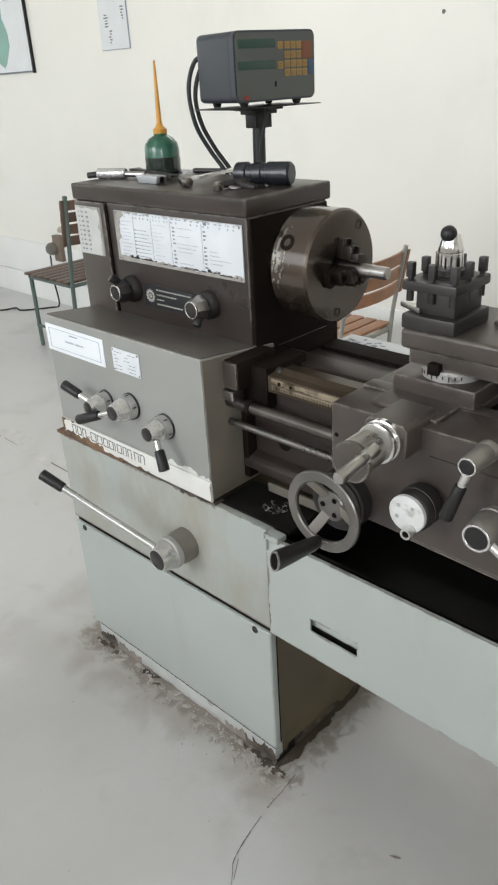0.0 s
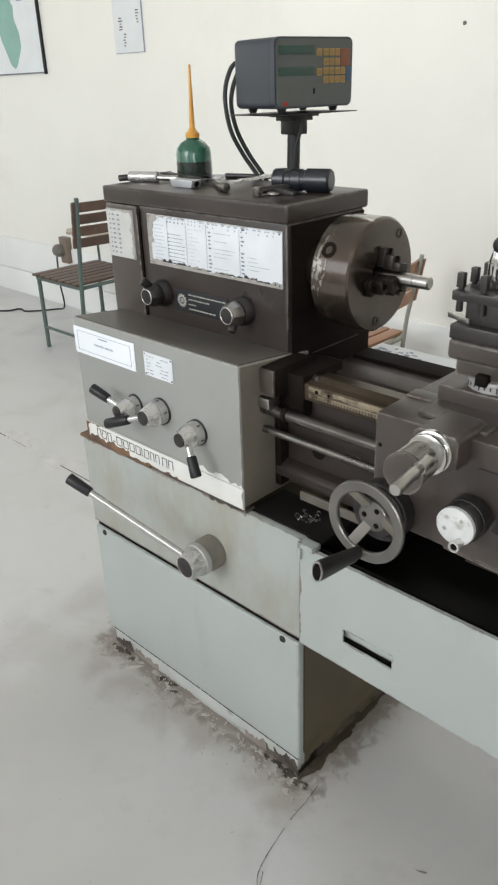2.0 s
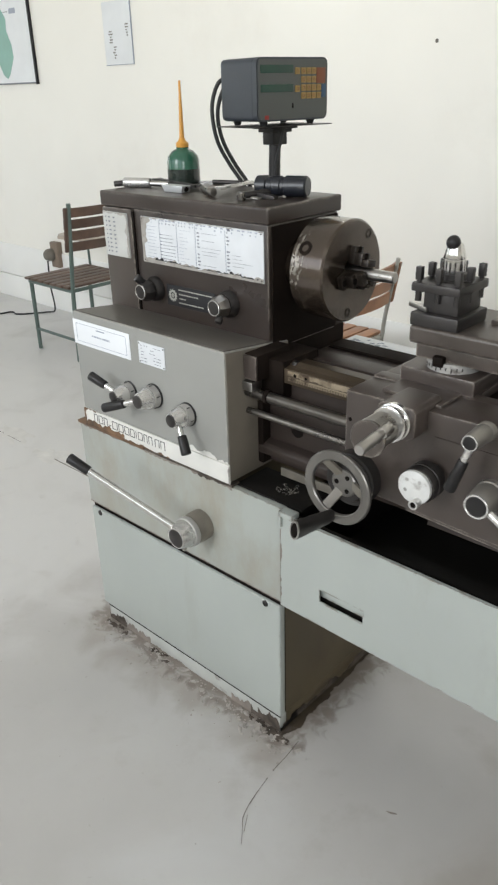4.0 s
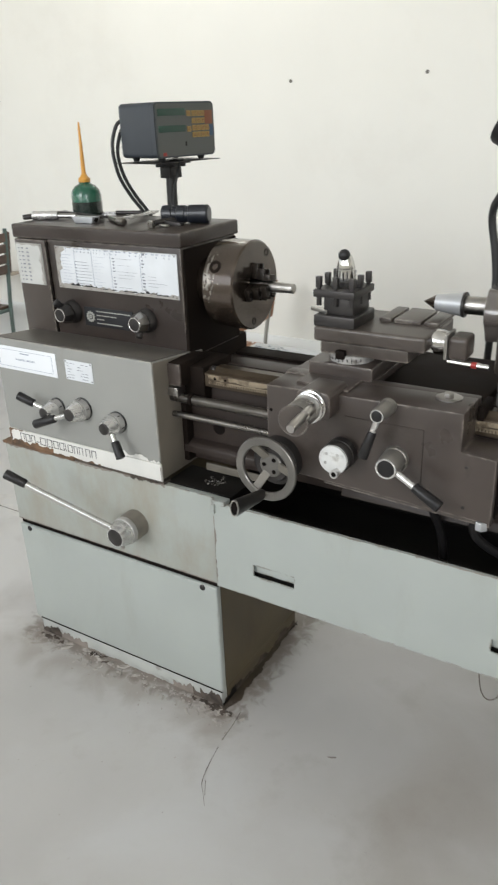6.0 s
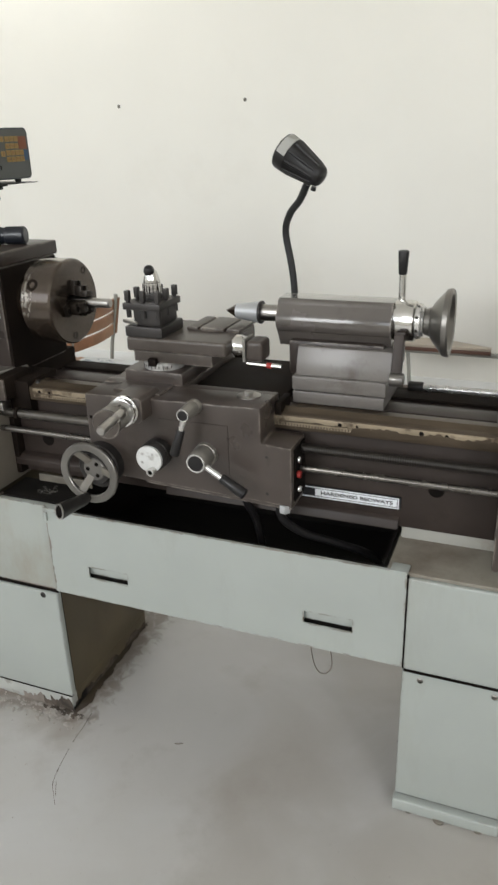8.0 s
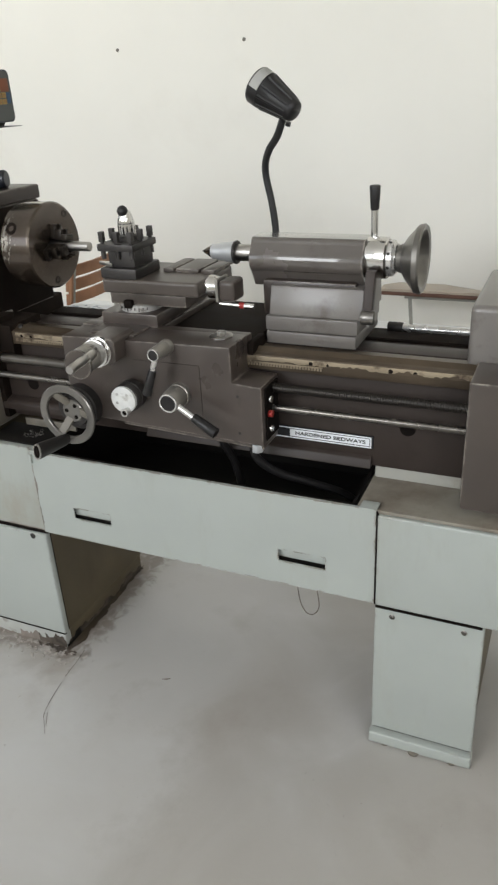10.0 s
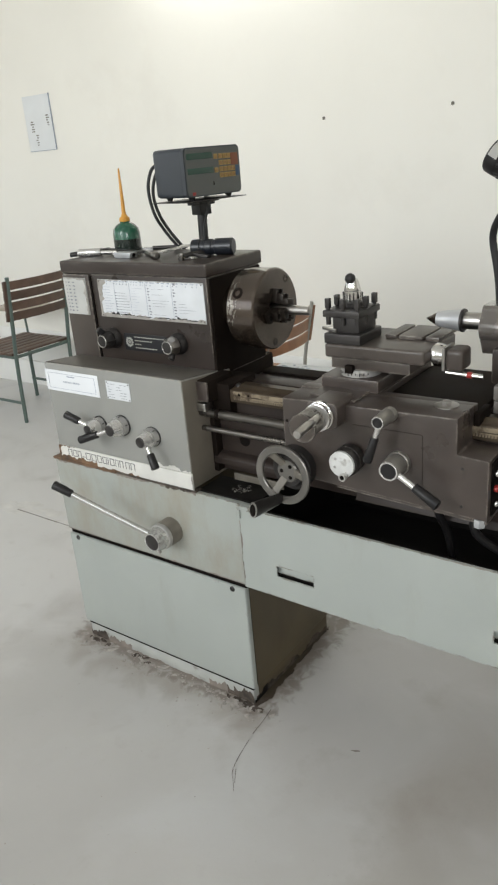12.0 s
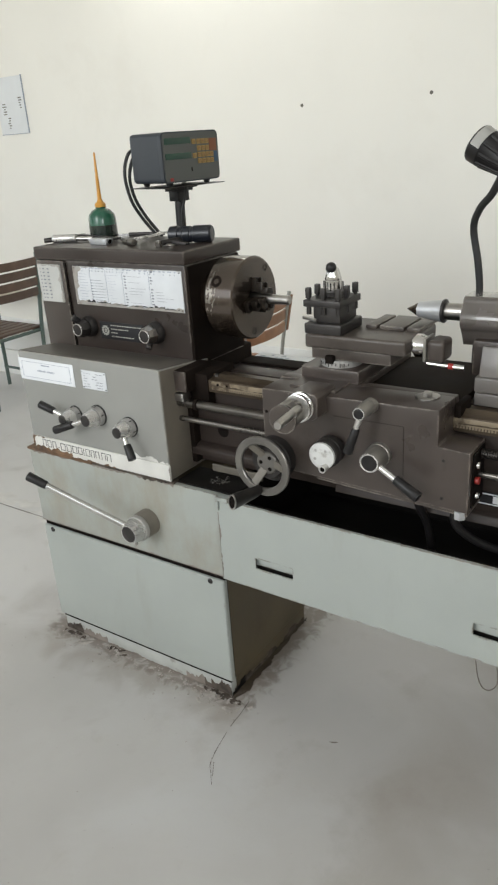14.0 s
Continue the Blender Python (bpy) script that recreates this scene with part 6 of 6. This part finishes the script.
build_chair((-2.78, 1.38, 0.0), "dark brown slatted chair with a dark green tube frame", M_WOOD, M_FRAME, 0.665, 0.915, 4, 0.43, 0.42)
build_chair((1.036, 1.40, 0.0), "brown slatted chair with a pale frame by the tailstock", M_WOOD, M_GALV, 0.665, 0.915, 4, arm_mat=M_REDWOOD, slim=True)
build_chair((-0.90, 1.385, 0.0), "low-backed slatted chair with a pale frame, its wood coloured orange-brown as lit", M_LITSLAT, M_GALV, 0.60, 0.785, 3, arm=False)

# ---- on the wall ----
poster = thing("wall_poster", (-4.1, 2.0, 1.54), "framed white poster with a teal shape and dark captions", "poster")
part("sheet", box(B(), -4.52, -3.81, 2.008, 2.0195, 1.548, 2.5), M_PAPER, poster, smooth=0)
fr = [box(B(), -4.54, -3.80, 2.002, 2.0195, 1.541, 1.549, 0.002), box(B(), -3.812, -3.796, 2.0015, 2.0195, 1.535, 2.515, 0.002), box(B(), -4.54, -4.524, 2.0015, 2.0195, 1.535, 2.515, 0.002), box(B(), -4.54, -3.80, 2.002, 2.0195, 2.5, 2.514, 0.002)]
for k, b_ in enumerate(fr):
    part("frame_bar", b_, M_INK if k in (1, 2) else M_PRINT, poster)
tl = prism(B(), [(-4.20, 1.60), (-4.155, 1.575), (-4.12, 1.60), (-4.05, 1.70), (-4.055, 1.78), (-4.095, 1.86), (-4.085, 1.93), (-4.13, 1.99), (-4.14, 2.16), (-4.28, 2.20), (-4.33, 1.95), (-4.28, 1.75)], "y", 2.006, 2.0085)
part("teal_shape", tl, M_TEAL, poster, smooth=0)
for z, w in ((2.055, 0.085), (1.955, 0.075), (2.16, 0.08)):
    part("caption", box(B(), -4.03, -4.03 + w, 2.0065, 2.0085, z, z + 0.03), M_BLUEINK, poster, smooth=0)
    part("pointer", box(B(), -4.11, -4.05, 2.0065, 2.0085, z + 0.012, z + 0.015), M_INK, poster, smooth=0)
notice = thing("wall_notice", (-2.93, 2.01, 1.62), "pale laminated notice sheet on the wall", "notice")
part("sheet", box(B(), -3.055, -2.80, 2.014, 2.0195, 1.618, 1.94, 0.001), M_PAPER, notice)
part("border", box(B(), -2.804, -2.7995, 2.012, 2.0195, 1.616, 1.942, 0.001), M_BLUEINK, notice)
part("border", box(B(), -3.056, -2.80, 2.0125, 2.0195, 1.6155, 1.6185, 0.0008), M_BLUEINK, notice)
rng = random.Random(3)
for x, z in ((-3.01, 1.73), (-2.865, 1.76), (-2.985, 1.65)):
    for k in range(5):
        part("print_mark", box(B(), x + rng.uniform(0, 0.02), x + 0.02 + rng.uniform(0.005, 0.02), 2.0125, 2.0142, z + k * 0.014, z + k * 0.014 + 0.006), M_DULLPAINT, notice, smooth=0)
for x, z in ((-0.863, 1.627), (-0.221, 1.630)):
    solid("wall_hole", turned(B(), (x, 2.0205, z), (0, -1, 0), [(0, 0.008), (0.0015, 0.008), (0.0018, 0.006), (0.0006, 0.005)], 12), M_DULLPAINT, "small dark screw hole plug in the wall", "screw hole", group="screw holes in the wall")
sock = thing("wall_socket", (-3.9, 2.0, 0.36), "grey plug in a brown socket box above the skirting", "socket")
part("box", box(B(), -3.88, -3.79, 1.975, 2.0195, 0.33, 0.51, 0.005), M_BROWNBOX, sock)
part("plug", turned(B(), (-3.865, 1.975, 0.42), (0, -1, 0), [(0, 0.045), (0.03, 0.045), (0.055, 0.03), (0.06, 0.02)], 10), M_DULLPAINT, sock)
part("cable", tube(B(), [(-3.86, 1.93, 0.38), (-3.87, 1.93, 0.2), (-3.87, 1.94, 0.02), (-3.90, 1.88, 0.006), (-4.02, 1.72, 0.006), (-4.12, 1.72, 0.006), (-4.2, 1.6, 0.006), (-4.7, 1.45, 0.006)], 0.006, 8), M_RUBBER, sock)

# ---- floor: mortar, dirt, crack, wire ----
rng = random.Random(21)


def blob_patch(bm, cx, cy, r, h, n=18, stretch=1.0, turn=0.0):
    """A thin ragged patch lying on the floor."""
    seed = rng.uniform(0, 50)
    rim, top = [], []
    for k in range(n):
        a = 2 * math.pi * k / n
        rr = r * (0.65 + 0.7 * noise.noise(Vector((math.cos(a) * 1.4 + seed, math.sin(a) * 1.4, seed))))
        u, v = rr * math.cos(a) * stretch, rr * math.sin(a)
        x, y = cx + u * math.cos(turn) - v * math.sin(turn), cy + u * math.sin(turn) + v * math.cos(turn)
        rim.append(bm.verts.new((x, y, 0.0002)))
        top.append(bm.verts.new((cx + (x - cx) * 0.8, cy + (y - cy) * 0.8, h * rng.uniform(0.6, 1.1))))
    for k in range(n):
        bm.faces.new((rim[k], rim[(k + 1) % n], top[(k + 1) % n], top[k]))
    bm.faces.new(top)


mort = B()
for k in range(70):
    near = rng.choice((-0.66, -0.60, -0.45, -0.42, -0.20, -0.08, -0.05, -0.02, 0.0))
    x = near + rng.gauss(0, 0.045)
    y = -0.006 - abs(rng.gauss(0, 0.028))
    blob_patch(mort, x, y, rng.uniform(0.003, 0.011), rng.uniform(0.001, 0.0035), 14, rng.uniform(0.7, 2.6), rng.uniform(-1.2, 1.2))
for k in range(40):
    blob_patch(mort, rng.uniform(-1.2, 1.3), rng.uniform(-0.75, -0.05), rng.uniform(0.001, 0.003), 0.0008, 8, rng.uniform(0.8, 2.5), rng.uniform(0, 3))
solid("mortar_crumbs", mort, M_DEBRIS, "broken pale mortar crumbs round the cabinet foot", "rubble", "stuff")
crumb = B()
for k in range(320):
    x = rng.uniform(-0.74, 0.06)
    y = 0.0 - abs(rng.gauss(0, 0.04))
    s = rng.uniform(0.0008, 0.003)
    ret = bmesh.ops.create_icosphere(crumb, subdivisions=1, radius=s)
    for v in ret["verts"]:
        v.co = Vector((v.co.x * rng.uniform(0.7, 1.5), v.co.y * rng.uniform(0.7, 1.5), v.co.z * 0.6)) + Vector((x, y, s * 0.5))
solid("gravel", crumb, M_DEBRIS, "loose grit round the cabinet foot", "grit", "stuff", smooth=0)
dirt = B()
for k in range(34):
    near = rng.choice((-0.68, -0.64, -0.45, -0.05, -0.02, 0.005, 0.005, 0.01))
    blob_patch(dirt, near + rng.gauss(0, 0.02), -0.004 - abs(rng.gauss(0, 0.008)), rng.uniform(0.004, 0.012), 0.003, 16, rng.uniform(0.9, 2.4), rng.uniform(-0.8, 0.8))
for k in range(14):
    blob_patch(dirt, 0.005 + abs(rng.gauss(0, 0.006)), rng.choice((0.01, 0.03, 0.42)) + rng.gauss(0, 0.012), rng.uniform(0.004, 0.010), 0.003, 14, 1.0)
solid("oily_dirt", dirt, M_SOOT, "dark oily dirt and specks round the cabinet feet", "dirt", "stuff")
stain = B()
rim = []
for k in range(60):
    y = 0.004 + 0.43 * k / 59
    out = 0.028 - 0.058 * y + 0.012 * noise.noise(Vector((y * 26, 2.0, 0))) + 0.006 * noise.noise(Vector((y * 90, 5.0, 0)))
    if y < 0.03:
        out *= 0.35 + 0.65 * y / 0.03
    rim.append((max(out, 0.003), y))
prism(stain, [(0.0006, 0.43), (0.0006, 0.004)] + rim, "z", 0.0004, 0.0022)
solid("oil_stain", stain, M_SPILL, "dark oily stain on the floor beside the cabinet", "stain", "stuff", smooth=0)
crack = B()
line = smooth_line([(0.053, 0.01, 0), (0.060, -0.045, 0), (0.062, -0.085, 0), (0.067, -0.121, 0), (0.080, -0.19, 0), (0.094, -0.234, 0), (0.112, -0.256, 0), (0.137, -0.286, 0)], 5)
for p_, q_ in zip(line, line[1:]):
    w = Vector((0.0006 + 0.0018 * abs(noise.noise(p_ * 60)), 0, 0))
    if -0.118 < p_.y < -0.095:
        continue
    vs = [crack.verts.new(v) for v in (p_ - w, p_ + w, q_ + w, q_ - w)]
    crack.faces.new(vs)
fork = [Vector((0.098, -0.224, 0)), Vector((0.108, -0.240, 0)), Vector((0.122, -0.262, 0))]
for p_, q_ in zip(fork, fork[1:]):
    w = Vector((0.0008, 0, 0))
    crack.faces.new([crack.verts.new(v) for v in (p_ - w, p_ + w, q_ + w, q_ - w)])
bmesh.ops.translate(crack, vec=(0, 0, 0.0008), verts=crack.verts)
solid("floor_crack", crack, M_HAIR, "thin dark crack in the concrete floor", "crack", "structure", smooth=0)
joint = B()
rng = random.Random(31)
x = -5.2
while x < -0.8:
    n = rng.uniform(0.06, 0.2)
    if rng.random() < 0.9:
        w, y0, y1 = rng.uniform(0.0012, 0.0032), 0.516 + 0.004 * noise.noise(Vector((x * 3, 0, 0))), 0.516 + 0.004 * noise.noise(Vector(((x + n) * 3, 0, 0)))
        joint.faces.new([joint.verts.new(v) for v in ((x, y0 - w, 0.0008), (x + n, y1 - w, 0.0008), (x + n, y1 + w, 0.0008), (x, y0 + w, 0.0008))])
    x += n
solid("floor_joint", joint, M_HAIR, "thin dark joint line across the concrete floor", "joint", "structure", smooth=0)
smear = B()
rng = random.Random(33)
for k in range(26):
    x = rng.uniform(-2.4, -1.25)
    blob_patch(smear, x, 0.53 + rng.gauss(0.0, 0.03), rng.uniform(0.012, 0.05), rng.uniform(0.0006, 0.001), 22, rng.uniform(1.2, 3.2), rng.uniform(-0.3, 0.3))
solid("mortar_smear", smear, M_DUSTPALE, "pale mortar smeared along the joint in the floor", "mortar", "stuff")
for x, y, a in ((0.336, -0.008, 0.3),):
    chip = thing("paint_chip", (x, y, 0), "small dark chip lying on the floor", "chip", "chips on the floor")
    bm = prism(B(), [(-0.012, -0.001), (0.0, -0.003), (0.012, 0.001), (0.009, 0.0025), (-0.003, 0.0005)], "z", 0.0005, 0.002)
    bmesh.ops.transform(bm, matrix=pose(x, y, 0, 0, 0, math.degrees(a)), verts=bm.verts)
    part("chip", bm, M_GRIME, chip, smooth=0)
wire = thing("wire_loop", (0.62, 0.37, 0), "thin dark wire loop hanging under the tray", "wire")
part("wire", tube(B(), [(0.595, 0.33, 0.44), (0.59, 0.335, 0.25), (0.600, 0.342, 0.10), (0.612, 0.36, 0.03), (0.632, 0.375, 0.012), (0.652, 0.37, 0.05), (0.648, 0.36, 0.13), (0.635, 0.35, 0.25), (0.63, 0.34, 0.44)], 0.0017, 8), M_GRIME, wire)
